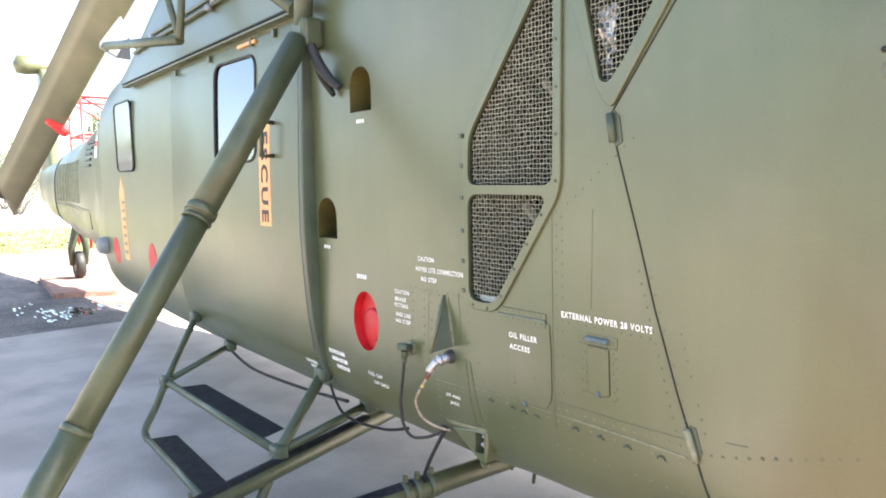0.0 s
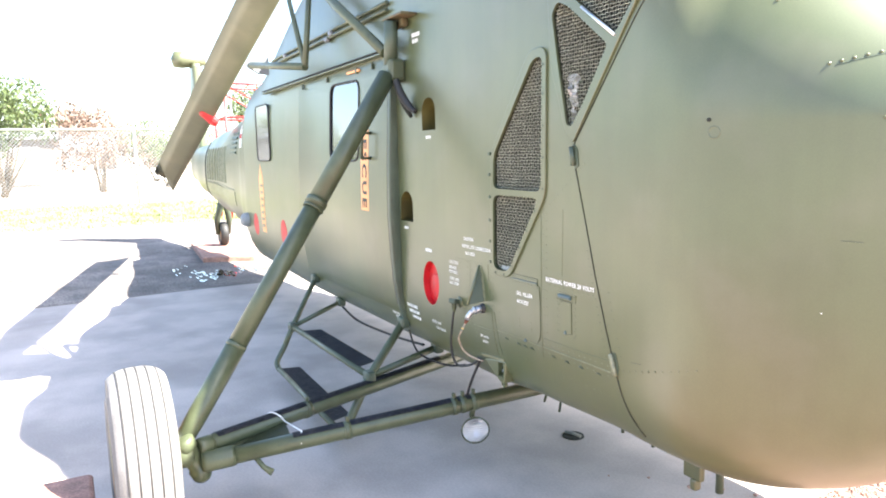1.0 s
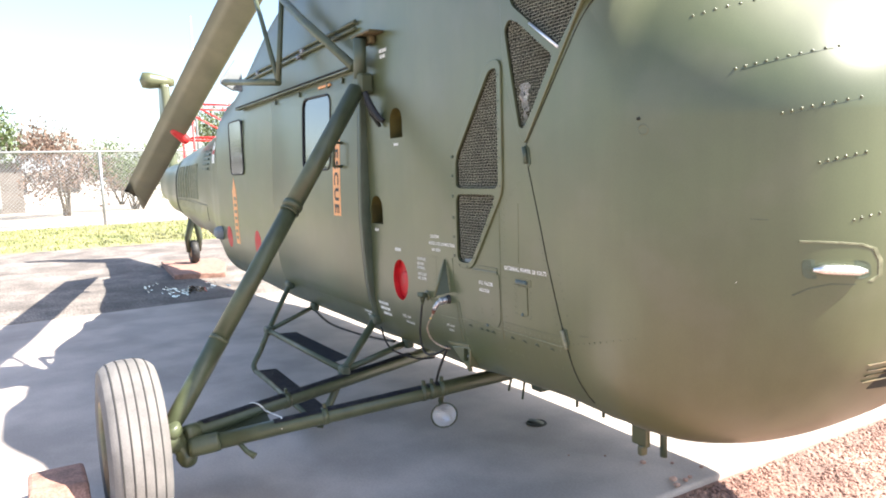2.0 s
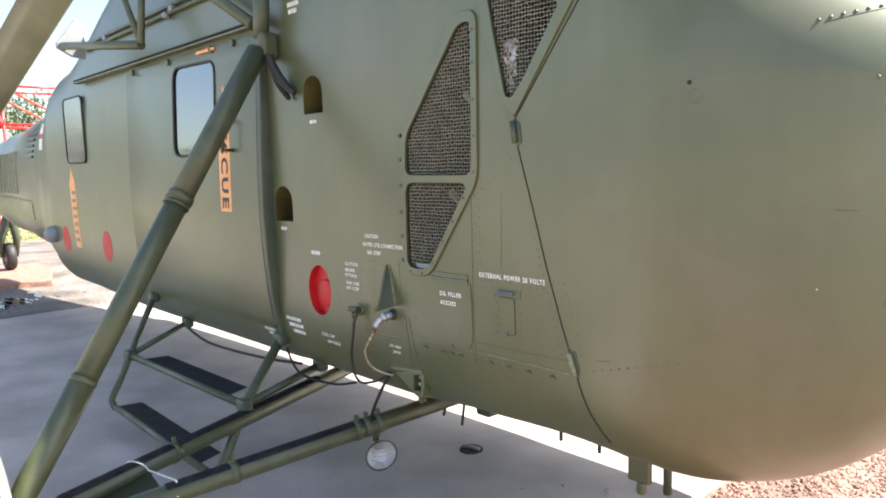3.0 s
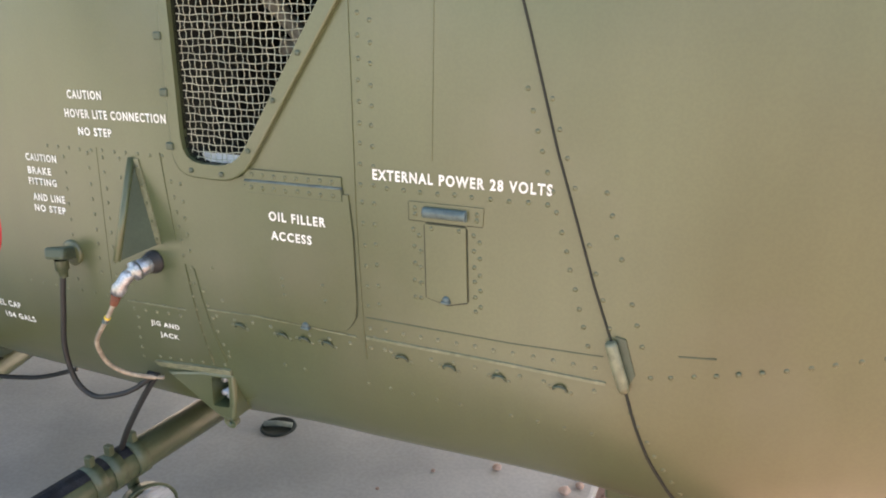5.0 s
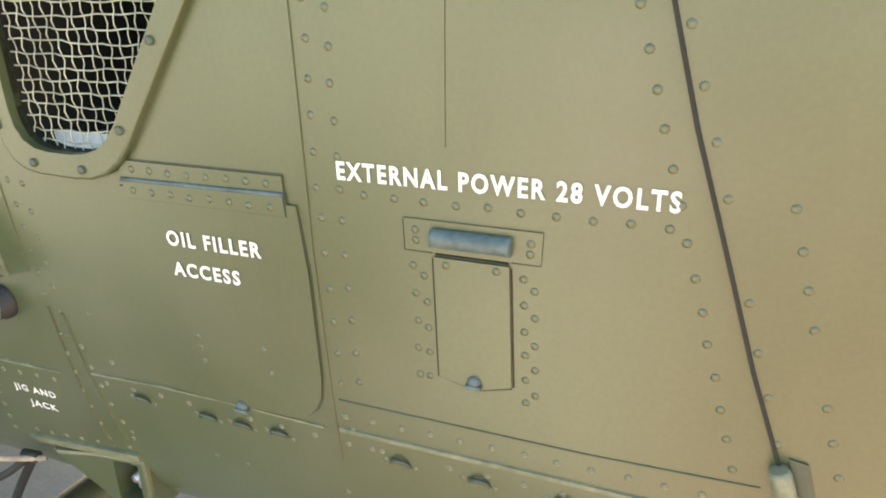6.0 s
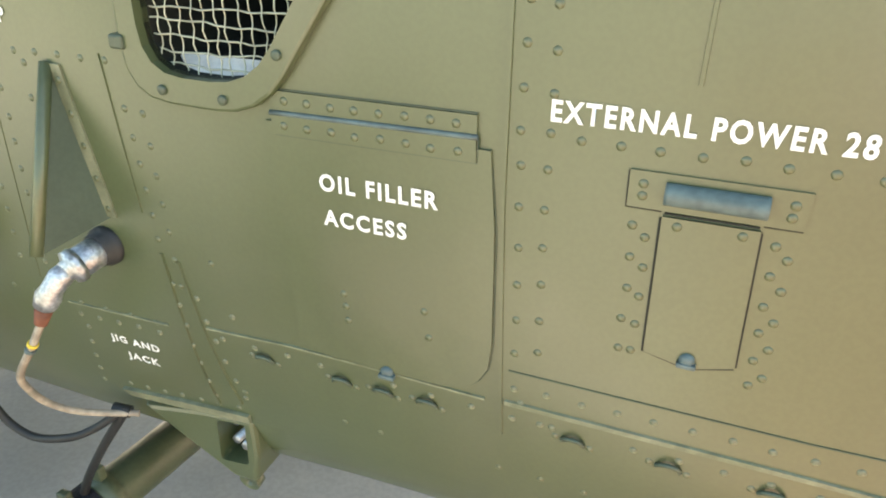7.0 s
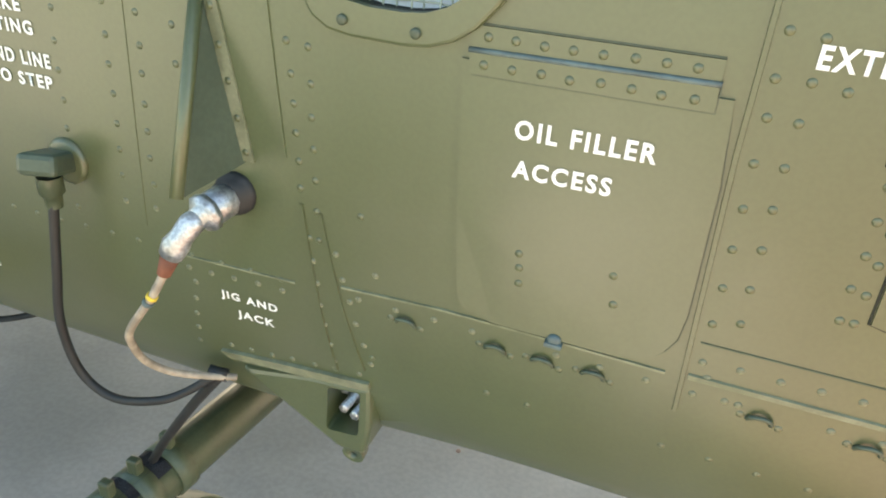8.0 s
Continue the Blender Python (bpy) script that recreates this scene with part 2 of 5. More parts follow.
#        x     half  keel  mid   top   exponents of the lower and upper half, and how sharp the chine is
HULL = [(-10.9, 0.10, 1.02, 1.26, 1.55, 2.2, 2.4, 2.2, 2.4, 0.0),
        (-9.3, 0.22, 0.84, 1.20, 1.60, 2.6, 2.8, 2.4, 2.4, 0.0),
        (-8.0, 0.31, 0.84, 1.20, 1.63, 2.6, 2.8, 2.4, 2.4, 0.0),
        (-7.78, 0.41, 0.78, 1.20, 1.70, 2.8, 3.2, 2.6, 2.6, 0.0),
        (-7.0, 0.43, 0.68, 1.22, 1.76, 2.8, 3.2, 2.6, 2.6, 0.0),
        (-5.0, 0.60, 0.62, 1.28, 1.86, 3.0, 4.5, 2.8, 2.8, 0.0),
        (-4.42, 0.67, 0.50, 1.34, 1.96, 3.2, 6.0, 3.0, 3.0, 0.0),
        (-4.25, HALF, 0.44, 1.40, 2.10, 3.4, 7.0, 3.2, 3.0, 0.0),
        (-2.6, HALF, 0.405, 1.44, 2.70, 3.4, 9.0, 3.2, 3.0, 0.0),
        (-1.30, HALF, 0.405, 1.44, 3.05, 3.4, 9.3, 3.2, 3.4, 0.0),
        (-0.85, HALF, 0.375, 1.44, 3.10, 3.4, 9.3, 3.2, 7.0, 1.0),
        (-0.45, HALF, 0.374, 1.44, 3.10, 3.4, 9.3, 3.2, 7.0, 1.0),
        (-0.10, HALF, 0.394, 1.44, 2.75, 3.4, 9.3, 3.2, 7.0, 1.0),
        (0.25, HALF, 0.404, MID_Z, 2.36, 3.4, 9.3, 3.2, 7.0, 1.0),
        (0.60, HALF, 0.391, MID_Z, 2.02, 2.75, 7.9, 2.2, 2.2, 0.0),
        (0.95, HALF, 0.391, MID_Z, 1.92, 2.75, 7.9, 1.8, 1.8, 0.0)]


def hull_ring(x):
    """Half-width, keel, middle and top height, and the exponents of the section at x."""
    w, k, m, t, *n = lerp(x, HULL)
    if x <= NOSE_X:
        return [w, k, m, t, *n]
    u = min((x - NOSE_X) / NOSE_L, 1.0)
    wide = max(1e-4, 1 - u ** 1.36) ** (1 / 2.87)
    deep = max(1e-4, 1 - u ** 2.056) ** (1 / 4.0)
    top = max(1e-4, 1 - u ** 2.3) ** (1 / 2.2)
    return [w * wide, m - (m - k) * deep, m, m + (t - m) * top, *n]


SECTION = {}


def section(x):
    """Half a cross-section from keel to top: points (distance from the axis, z)."""
    x = round(x, 4)
    if x in SECTION:
        return SECTION[x]
    w, k, m, t, n, mm, nu, mu, chine = hull_ring(x)
    dense = []
    for i in range(161):
        th = math.pi / 2 * (1 - i / 160) ** 1.0
        th = math.pi / 2 * (th / (math.pi / 2)) ** 1.6
        dense.append((w * max(0, math.cos(th)) ** (2 / n), m - (m - k) * max(0, math.sin(th)) ** (2 / mm)))
    dense[0] = (0, k)
    edge, high = 0.17, 0.80
    sharp = [(0, k + 0.072), (w * 0.5, k + 0.080)]
    for j in range(25):
        a = math.pi / 2 * (1 - j / 24)
        sharp.append((w - edge + edge * max(0, math.cos(a)) ** (2 / 2.6), high - (high - k - 0.107) * max(0, math.sin(a)) ** (2 / 2.6)))
    sharp += [(w, m)]

    def reach(line, phi):
        c, s = math.cos(phi), math.sin(phi)
        for (y0, z0), (y1, z1) in zip(line, line[1:]):
            f0, f1 = y0 * c - (m - z0) * s, y1 * c - (m - z1) * s
            if f0 <= 1e-9 <= f1 or f0 == f1 == 0:
                q = 0 if f1 == f0 else (0 - f0) / (f1 - f0)
                q = min(max(q, 0), 1)
                y, z = y0 + (y1 - y0) * q, z0 + (z1 - z0) * q
                return math.hypot(y, m - z)
        return math.hypot(line[-1][0], m - line[-1][1])
    half = []
    for i in range(49):
        phi = math.pi / 2 * i / 48          # 0: straight down, 90: level
        d = reach(dense, phi) * (1 - chine) + reach(sharp, phi) * chine
        half.append((d * math.sin(phi), m - d * math.cos(phi)))
    half[0] = (0, half[0][1])
    for i in range(1, 25):
        th = math.pi / 2 * (i / 24) ** 1.4
        half.append((w * max(0, math.cos(th)) ** (2 / nu), m + (t - m) * max(0, math.sin(th)) ** (2 / mu)))
    half[-1] = (0, t)
    SECTION[x] = half
    return half


def skin_y(x, z):
    """The hull's outer face on the camera's side at (x, z)."""
    x0 = math.floor(x / 0.02) * 0.02
    out = []
    for xx in (x0, x0 + 0.02):
        half = section(xx)
        y = 0.0
        for (y0, z0), (y1, z1) in zip(half, half[1:]):
            if z0 <= z <= z1:
                y = y0 + (y1 - y0) * ((z - z0) / max(1e-9, z1 - z0))
                break
        out.append(y)
    u = (x - x0) / 0.02
    return AXIS_Y - (out[0] * (1 - u) + out[1] * u)


def skin(x, z, lift=0.0):
    """The point of the hull's face at (x, z), lifted along its normal, and the normal."""
    d = 0.008
    p = Vector((x, skin_y(x, z), z))
    dx = Vector((2 * d, skin_y(x + d, z) - skin_y(x - d, z), 0))
    dz = Vector((0, skin_y(x, z + d) - skin_y(x, z - d), 2 * d))
    n = dx.cross(dz).normalized()
    return p + n * lift, n


def hull_mesh():
    bm = bmesh.new()
    xs = [-10.9 + i * 0.10 for i in range(67)]
    xs += [-4.2 + i * 0.06 for i in range(int((NOSE_X + 4.2) / 0.06) + 1)] + [NOSE_X + NOSE_L * math.sin(i / 28 * math.pi / 2) for i in range(1, 29)]
    xs = sorted(set(round(x, 4) for x in xs))
    rings = []
    for x in xs:
        half = section(x)
        loop = [(-y, z) for y, z in half] + [(y, z) for y, z in half[-2:0:-1]]
        rings.append([bm.verts.new((x, y + AXIS_Y, z)) for y, z in loop])
    for r0, r1 in zip(rings, rings[1:]):
        for k in range(len(r0)):
            f = bm.faces.new((r0[k], r0[(k + 1) % len(r0)], r1[(k + 1) % len(r0)], r1[k]))
            f.smooth = True
    bm.faces.new(rings[0][::-1])
    bm.faces.new(rings[-1])
    bmesh.ops.recalc_face_normals(bm, faces=bm.faces)
    return bm


def rounded(poly, r, n=4):
    """Rounds the corners of a polygon of (x, z)."""
    out = []
    for i, p in enumerate(poly):
        p, a, b = Vector(p), Vector(poly[i - 1]), Vector(poly[(i + 1) % len(poly)])
        da, db = (a - p), (b - p)
        k = min(r, da.length * 0.45, db.length * 0.45)
        s, t = p + da.normalized() * k, p + db.normalized() * k
        for j in range(n + 1):
            u = j / n
            out.append(tuple(s * (1 - u) ** 2 + p * 2 * u * (1 - u) + t * u * u))
    return out


def grow(poly, d):
    """A polygon (x, z) with its sides moved outwards by d."""
    area = sum(p[0] * q[1] - q[0] * p[1] for p, q in zip(poly, poly[1:] + poly[:1]))
    sgn = 1 if area > 0 else -1
    out = []
    n = len(poly)
    for i in range(n):
        p, a, b = Vector(poly[i]), Vector(poly[i - 1]), Vector(poly[(i + 1) % n])
        e0, e1 = (p - a).normalized(), (b - p).normalized()
        n0, n1 = Vector((e0.y, -e0.x)) * sgn, Vector((e1.y, -e1.x)) * sgn
        m = (n0 + n1)
        m = m / max(0.25, m.dot(n0))
        out.append(tuple(p + m * d))
    return out


def prism(bm, poly, y0, y1, mat=0):
    """A solid over a polygon (x, z) between two depths."""
    lo = [bm.verts.new((x, y0, z)) for x, z in poly]
    hi = [bm.verts.new((x, y1, z)) for x, z in poly]
    fs = [bm.faces.new(lo), bm.faces.new(hi[::-1])]
    for i in range(len(poly)):
        j = (i + 1) % len(poly)
        fs.append(bm.faces.new((lo[j], lo[i], hi[i], hi[j])))
    bmesh.ops.recalc_face_normals(bm, faces=fs)
    for f in fs:
        f.material_index = mat
    return fs


GRILLE_LOW = rounded([(-0.306, 1.230), (-0.030, 1.228), (-0.2145, 0.9600), (-0.309, 0.9615)], 0.035)
GRILLE_HIGH = rounded([(-0.062, 1.672), (-0.010, 1.678), (-0.018, 1.250), (-0.305, 1.252), (-0.300, 1.372)], 0.03)
GRILLE_NOSE_LOW = rounded([(0.040, 1.795), (0.068, 1.826), (0.120, 1.803), (0.294, 1.670), (0.180, 1.503), (0.136, 1.452), (0.112, 1.458), (0.072, 1.633)], 0.016)
GRILLE_NOSE_HIGH = rounded([(0.085, 1.866), (0.181, 1.794), (0.323, 1.694), (0.395, 1.775), (0.485, 1.915), (0.060, 1.945)], 0.016)


def arch(x0, x1, z0, z1):
    w = (x1 - x0) / 2
    return [(x0, z0), (x1, z0)] + [((x0 + x1) / 2 + w * math.cos(k * math.pi / 12), z1 - w * 1.15 + w * 1.15 * math.sin(k * math.pi / 12) ** 0.8) for k in range(0, 13)]


def oval(cx, cz, rx, rz, n=32):
    return [(cx + rx * math.cos(k * 2 * math.pi / n), cz + rz * math.sin(k * 2 * math.pi / n)) for k in range(n)]


JACK_HOLE = [(-0.325, 0.601), (-0.290, 0.605), (-0.292, 0.551), (-0.327, 0.547)]
STEPS = [arch(-0.874, -0.752, 1.478, 1.612), arch(-1.112, -0.985, 1.079, 1.215)]


def pitted_hull(parent):
    """The hull with its grille openings and foot recesses cut into it."""
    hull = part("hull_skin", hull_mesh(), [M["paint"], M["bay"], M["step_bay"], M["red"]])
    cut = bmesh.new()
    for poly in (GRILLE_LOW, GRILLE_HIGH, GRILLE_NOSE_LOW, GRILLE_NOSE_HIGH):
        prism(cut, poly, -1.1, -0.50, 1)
    for poly in STEPS:
        prism(cut, poly, -1.1, -0.77, 2)
    prism(cut, rounded(grow(JACK_HOLE, 0.002), 0.005), -1.1, -0.801, 0)
    prism(cut, oval(-0.825, 0.828, 0.0735, 0.095), -1.1, -0.838, 3)
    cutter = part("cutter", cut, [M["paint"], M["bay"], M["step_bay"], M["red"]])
    mod = hull.modifiers.new("cut", "BOOLEAN")
    mod.operation, mod.object, mod.solver = "DIFFERENCE", cutter, "EXACT"
    dg = bpy.context.evaluated_depsgraph_get()
    me = bpy.data.meshes.new_from_object(hull.evaluated_get(dg))
    smooth = {tuple(round(c, 4) for c in v.co): v.normal.copy() for v in hull.data.vertices}
    flat = Vector((0, -1, 0))
    loops = [None] * len(me.loops)
    for f in me.polygons:
        f.use_smooth = True
        for k in f.loop_indices:
            co = tuple(round(c, 4) for c in me.vertices[me.loops[k].vertex_index].co)
            loops[k] = smooth.get(co, flat) if f.material_index == 0 else f.normal.copy()
    me.normals_split_custom_set(loops)
    hull.modifiers.clear()
    hull.data = me
    bpy.data.objects.remove(cutter)
    hull.parent = parent
    return hull


helicopter = tagged(new("helicopter"), "olive drab army transport helicopter parked on a concrete pad", "helicopter")
hull = pitted_hull(helicopter)


# ---- ground ----
def ground():
    bm = bmesh.new()
    n, s = 60, 900.0
    def spread(i):
        u = i / n * 2 - 1
        return math.copysign(abs(u) ** 3.2, u) * s
    vs = [[bm.verts.new((spread(i) - 2, spread(j), -0.035 + (0.0 if abs(spread(i)) + abs(spread(j)) < 20 else noise.noise((spread(i) * 0.03, spread(j) * 0.03, 0)) * 0.2))) for j in range(n + 1)] for i in range(n + 1)]
    for i in range(n):
        for j in range(n):
            bm.faces.new((vs[i][j], vs[i + 1][j], vs[i + 1][j + 1], vs[i][j + 1]))
    tagged(part("ground", bm, M["soil"]), "pale dusty ground round the helicopter pad", "ground", kind="structure")


ground()


def slab(name, label, poly, z0, z1, mat, category="pavement", bevel=0.012):
    bm = bmesh.new()
    lo = [bm.verts.new((x, y, z0)) for x, y in poly]
    hi = [bm.verts.new((x, y, z1)) for x, y in poly]
    top = bm.faces.new(hi)
    bm.faces.new(lo[::-1])
    for i in range(len(poly)):
        j = (i + 1) % len(poly)
        bm.faces.new((lo[i], lo[j], hi[j], hi[i]))
    bmesh.ops.recalc_face_normals(bm, faces=bm.faces)
    if bevel:
        bmesh.ops.bevel(bm, geom=list(top.edges), offset=bevel, segments=2, affect="EDGES", profile=0.5)
    return tagged(part(name, bm, mat), label, category, kind="structure")


slab("pavement", "smooth grey concrete pad under the helicopter", [(-5.75, -4.2), (0.17, -4.0), (0.17, 0.55), (0.16, 3.4), (-5.9, 3.4), (-5.95, -0.8)], -0.20, 0.0, M["concrete"])


# ---- fittings on the hull ----
def plate(poly, lift=0.002, base=-0.004, inner=None, step=0.03):
    """A thin sheet over a polygon (x, z) that follows the hull, with edges down to it."""
    bm = bmesh.new()
    vs = [bm.verts.new((x, z, 0)) for x, z in poly]
    f = bm.faces.new(vs)
    bmesh.ops.triangulate(bm, faces=[f])
    bmesh.ops.subdivide_edges(bm, edges=[e for e in bm.edges if e.calc_length() > 0.12], cuts=3, use_grid_fill=True)
    ext = bmesh.ops.extrude_face_region(bm, geom=list(bm.faces))
    top = {g for g in ext["geom"] if isinstance(g, bmesh.types.BMVert)}
    for v in bm.verts:
        p, n = skin(v.co.x, v.co.y, lift if v in top else base)
        v.co = p
    bmesh.ops.recalc_face_normals(bm, faces=bm.faces)
    return bm


def seam(points, width=0.004, lift=0.0012, bm=None):
    """A narrow raised line that follows the hull through the points (x, z)."""
    bm = bm or bmesh.new()
    pts = []
    for (x0, z0), (x1, z1) in zip(points, points[1:]):
        n = max(2, int(math.hypot(x1 - x0, z1 - z0) / 0.02))
        pts += [(x0 + (x1 - x0) * k / n, z0 + (z1 - z0) * k / n) for k in range(n)]
    pts.append(points[-1])
    rows = []
    for i, (x, z) in enumerate(pts):
        a, b = pts[max(i - 1, 0)], pts[min(i + 1, len(pts) - 1)]
        d = Vector((b[0] - a[0], b[1] - a[1])).normalized()
        q = Vector((-d.y, d.x)) * width / 2
        rows.append([bm.verts.new(skin(x + q.x * s, z + q.y * s, h)[0]) for s, h in ((1, -0.002), (0.6, lift), (-0.6, lift), (-1, -0.002))])
    for r0, r1 in zip(rows, rows[1:]):
        for k in range(3):
            bm.faces.new((r0[k], r0[k + 1], r1[k + 1], r1[k]))
    bmesh.ops.recalc_face_normals(bm, faces=bm.faces)
    return bm


def lettering(name, words, x0, x1, z, cap, mat="white", lift=0.0009, down=False, y=None, label=""):
    """Painted words between x0 and x1 with their middle at z; down: written from top to bottom."""
    cu = bpy.data.curves.new(name, "FONT")
    cu.body, cu.size, cu.offset, cu.resolution_u, cu.space_character = words, 1.0, 0.031, 3, 1.24
    ob = bpy.data.objects.new(name, cu)
    scene.collection.objects.link(ob)
    me = bpy.data.meshes.new_from_object(ob.evaluated_get(bpy.context.evaluated_depsgraph_get()))
    bpy.data.objects.remove(ob)
    bpy.data.curves.remove(cu)
    cs = [v.co.copy() for v in me.vertices]
    lo = (min(c.x for c in cs), min(c.y for c in cs))
    hi = (max(c.x for c in cs), max(c.y for c in cs))
    for v, c in zip(me.vertices, cs):
        u, w = (c.x - lo[0]) / (hi[0] - lo[0]), (c.y - lo[1]) / (hi[1] - lo[1]) - 0.5
        if down:
            px, pz = (x0 + x1) / 2 + w * cap, z + (0.5 - u) * (x1 - x0)
        else:
            px, pz = x0 + u * (x1 - x0), z + w * cap
        v.co = (px, y, pz) if y is not None else skin(px, pz, lift)[0]
    me.materials.append(M[mat])
    ob = new(name, me)
    ob.parent = helicopter
    return ob


def bars(name, rows, mat="white"):
    """Lettering too small to read: short strokes in rows of (x0, x1, z, height)."""
    bm = bmesh.new()
    rnd = random.Random(sum(int(1000 * abs(v)) for v in rows[0]))
    for x0, x1, z, hgt in rows:
        x = x0
        while x < x1 - 0.002:
            w = min(rnd.uniform(0.007, 0.012), x1 - x)
            vs = [bm.verts.new(skin(px, pz, 0.0009)[0]) for px, pz in ((x, z - hgt / 2), (x + w, z - hgt / 2), (x + w, z + hgt / 2), (x, z + hgt / 2))]
            bm.faces.new(vs)
            x += w + rnd.uniform(0.002, 0.005)
    return part(name, bm, M[mat], helicopter)


def rod(name, pts, radius, mat, parent, sides=10, label="", smooth_line=False):
    bm = bmesh.new()
    if smooth_line:
        pts = bent(pts)
        if isinstance(radius, list):
            n = len(radius) - 1
            rr = [u * n / (len(pts) - 1) for u in range(len(pts))]
            radius = [radius[int(v)] + (radius[min(int(v) + 1, n)] - radius[int(v)]) * (v - int(v)) for v in rr]
    tube(bm, pts, radius, sides)
    return part(name, bm, mat, parent, label)


def inside(poly, axis, c):
    """Where the line x = c (axis 0) or z = c (axis 1) runs inside a polygon."""
    hits = []
    for p, q in zip(poly, poly[1:] + poly[:1]):
        a, b = p[axis], q[axis]
        if (a - c) * (b - c) < 0:
            u = (c - a) / (b - a)
            hits.append(p[1 - axis] + (q[1 - axis] - p[1 - axis]) * u)
    hits.sort()
    return (hits[0], hits[-1]) if len(hits) > 1 else None


def mesh_screen(name, poly, parent, pitch=0.0104, y0=-0.858):
    """Woven wire cloth over an opening, slightly wavy and uneven."""
    bm = bmesh.new()
    rnd = random.Random(len(poly) + int(1000 * abs(poly[0][0])))
    for axis in (0, 1):
        lo, hi = min(p[axis] for p in poly), max(p[axis] for p in poly)
        i = 0
        c = lo + pitch * 0.6
        while c < hi - 0.004:
            span = inside(poly, axis, c)
            if span and span[1] - span[0] > 0.01:
                a, b = span[0] - 0.004, span[1] + 0.004
                n = max(3, int((b - a) / pitch * 2))
                ph, drift = rnd.uniform(0, 6), rnd.uniform(0.0005, 0.0015)
                pts = []
                for k in range(n + 1):
                    s = a + (b - a) * k / n
                    wob = drift * math.sin(s * 38 + ph) + 0.0007 * math.sin(s * 140 + ph * 3)
                    dep = y0 + 0.0016 * math.sin(s / pitch * math.pi + (i % 2) * math.pi + (axis * math.pi / 2))
                    pts.append((c + wob, dep, s) if axis == 0 else (s, dep, c + wob))
                tube(bm, pts, 0.00072, 4, cap=False)
            c += pitch
            i += 1
    return part(name, bm, M["wire"], parent, "woven galvanised wire screen")


def ring_frame(name, outer, holes, y0, y1, parent, mat):
    """A flat metal frame round one or two openings."""
    bm = bmesh.new()
    prism(bm, outer, y0, y1)
    bmesh.ops.bevel(bm, geom=[e for e in bm.edges if abs(e.verts[0].co.y - y0) < 1e-6 and abs(e.verts[1].co.y - y0) < 1e-6], offset=0.0025, segments=2, affect="EDGES", profile=0.5)
    ob = part(name, bm, mat)
    cut = bmesh.new()
    for h in holes:
        prism(cut, h, y0 - 0.1, y1 + 0.1)
    c = part("cutter", cut, mat)
    mod = ob.modifiers.new("cut", "BOOLEAN")
    mod.operation, mod.object, mod.solver = "DIFFERENCE", c, "EXACT"
    me = bpy.data.meshes.new_from_object(ob.evaluated_get(bpy.context.evaluated_depsgraph_get()))
    ob.modifiers.clear()
    ob.data = me
    bpy.data.objects.remove(c)
    ob.parent = parent
    return ob


def screws(name, spots, parent, r=0.0038, mat="paint_dark", lift=0.0075):
    for x, z in spots:
        bm = bmesh.new()
        p, n = skin(x, z, lift)
        lathe(bm, [(-0.002, r), (0.0004, r), (0.001, r * 0.7), (0.001, 0.0002)], p, n, 10)
        part(name, bm, M[mat], parent)


# air intake grilles
OUTER = rounded([(-0.322, 1.375), (-0.082, 1.705), (0.012, 1.706), (0.005, 1.236), (-0.209, 0.9375), (-0.329, 0.9405)], 0.04)
grille = ring_frame("grille_frame", OUTER, [GRILLE_LOW, GRILLE_HIGH], -0.874, -0.860, helicopter, M["paint"])
mesh_screen("wire_screen", GRILLE_LOW, grille)
mesh_screen("wire_screen", GRILLE_HIGH, grille)
screws("screw", [(-0.239, 0.9485), (-0.2935, 0.9505), (-0.189, 0.985), (-0.142, 1.055), (-0.098, 1.116), (-0.052, 1.185), (-0.008, 1.26), (-0.006, 1.36), (-0.005, 1.46), (-0.004, 1.56), (-0.003, 1.65)], grille, lift=0.0095)
for z in (0.983, 1.059, 1.136, 1.22, 1.30, 1.375):
    bm = bmesh.new()
    box(bm, -0.321 - 0.008, -0.871, z, 0.013, 0.012, 0.011, 0.002)
    part("clip", bm, M["paint_dark"], grille)
OUTER_NOSE = rounded([(0.030, 1.650), (0.108, 1.435), (0.139, 1.398), (0.520, 1.930), (0.52, 2.02), (0.01, 2.02)], 0.02)
nose_grille = ring_frame("grille_frame", OUTER_NOSE, [GRILLE_NOSE_LOW, GRILLE_NOSE_HIGH], -0.873, -0.860, helicopter, M["paint"])
mesh_screen("wire_screen", GRILLE_NOSE_LOW, nose_grille)
mesh_screen("wire_screen", GRILLE_NOSE_HIGH, nose_grille)
rod("grille_lip", [(0.181, -0.872, 1.790), (0.323, -0.872, 1.690)], 0.005, M["mirror"], nose_grille, 8, "bright worn lip of the grille")
crumpled = bmesh.new()
rnd = random.Random(21)
cells = {}
for i in range(9):
    for j in range(15):
        u, v = i / 8, j / 14
        x = 0.096 + 0.016 * (1 - v) - 0.010 * v + u * (0.008 + 0.045 * v)
        cells[i, j] = crumpled.verts.new((x, -0.845 + rnd.uniform(-0.009, 0.009), 1.458 + 0.15 * v))
for i in range(8):
    for j in range(14):
        if rnd.random() < 0.85:
            crumpled.faces.new((cells[i, j], cells[i + 1, j], cells[i + 1, j + 1], cells[i, j + 1]))
bmesh.ops.solidify(crumpled, geom=list(crumpled.faces), thickness=0.001)
part("crumpled_foil", crumpled, M["mirror"], nose_grille, "crumpled bright foil behind the screen")
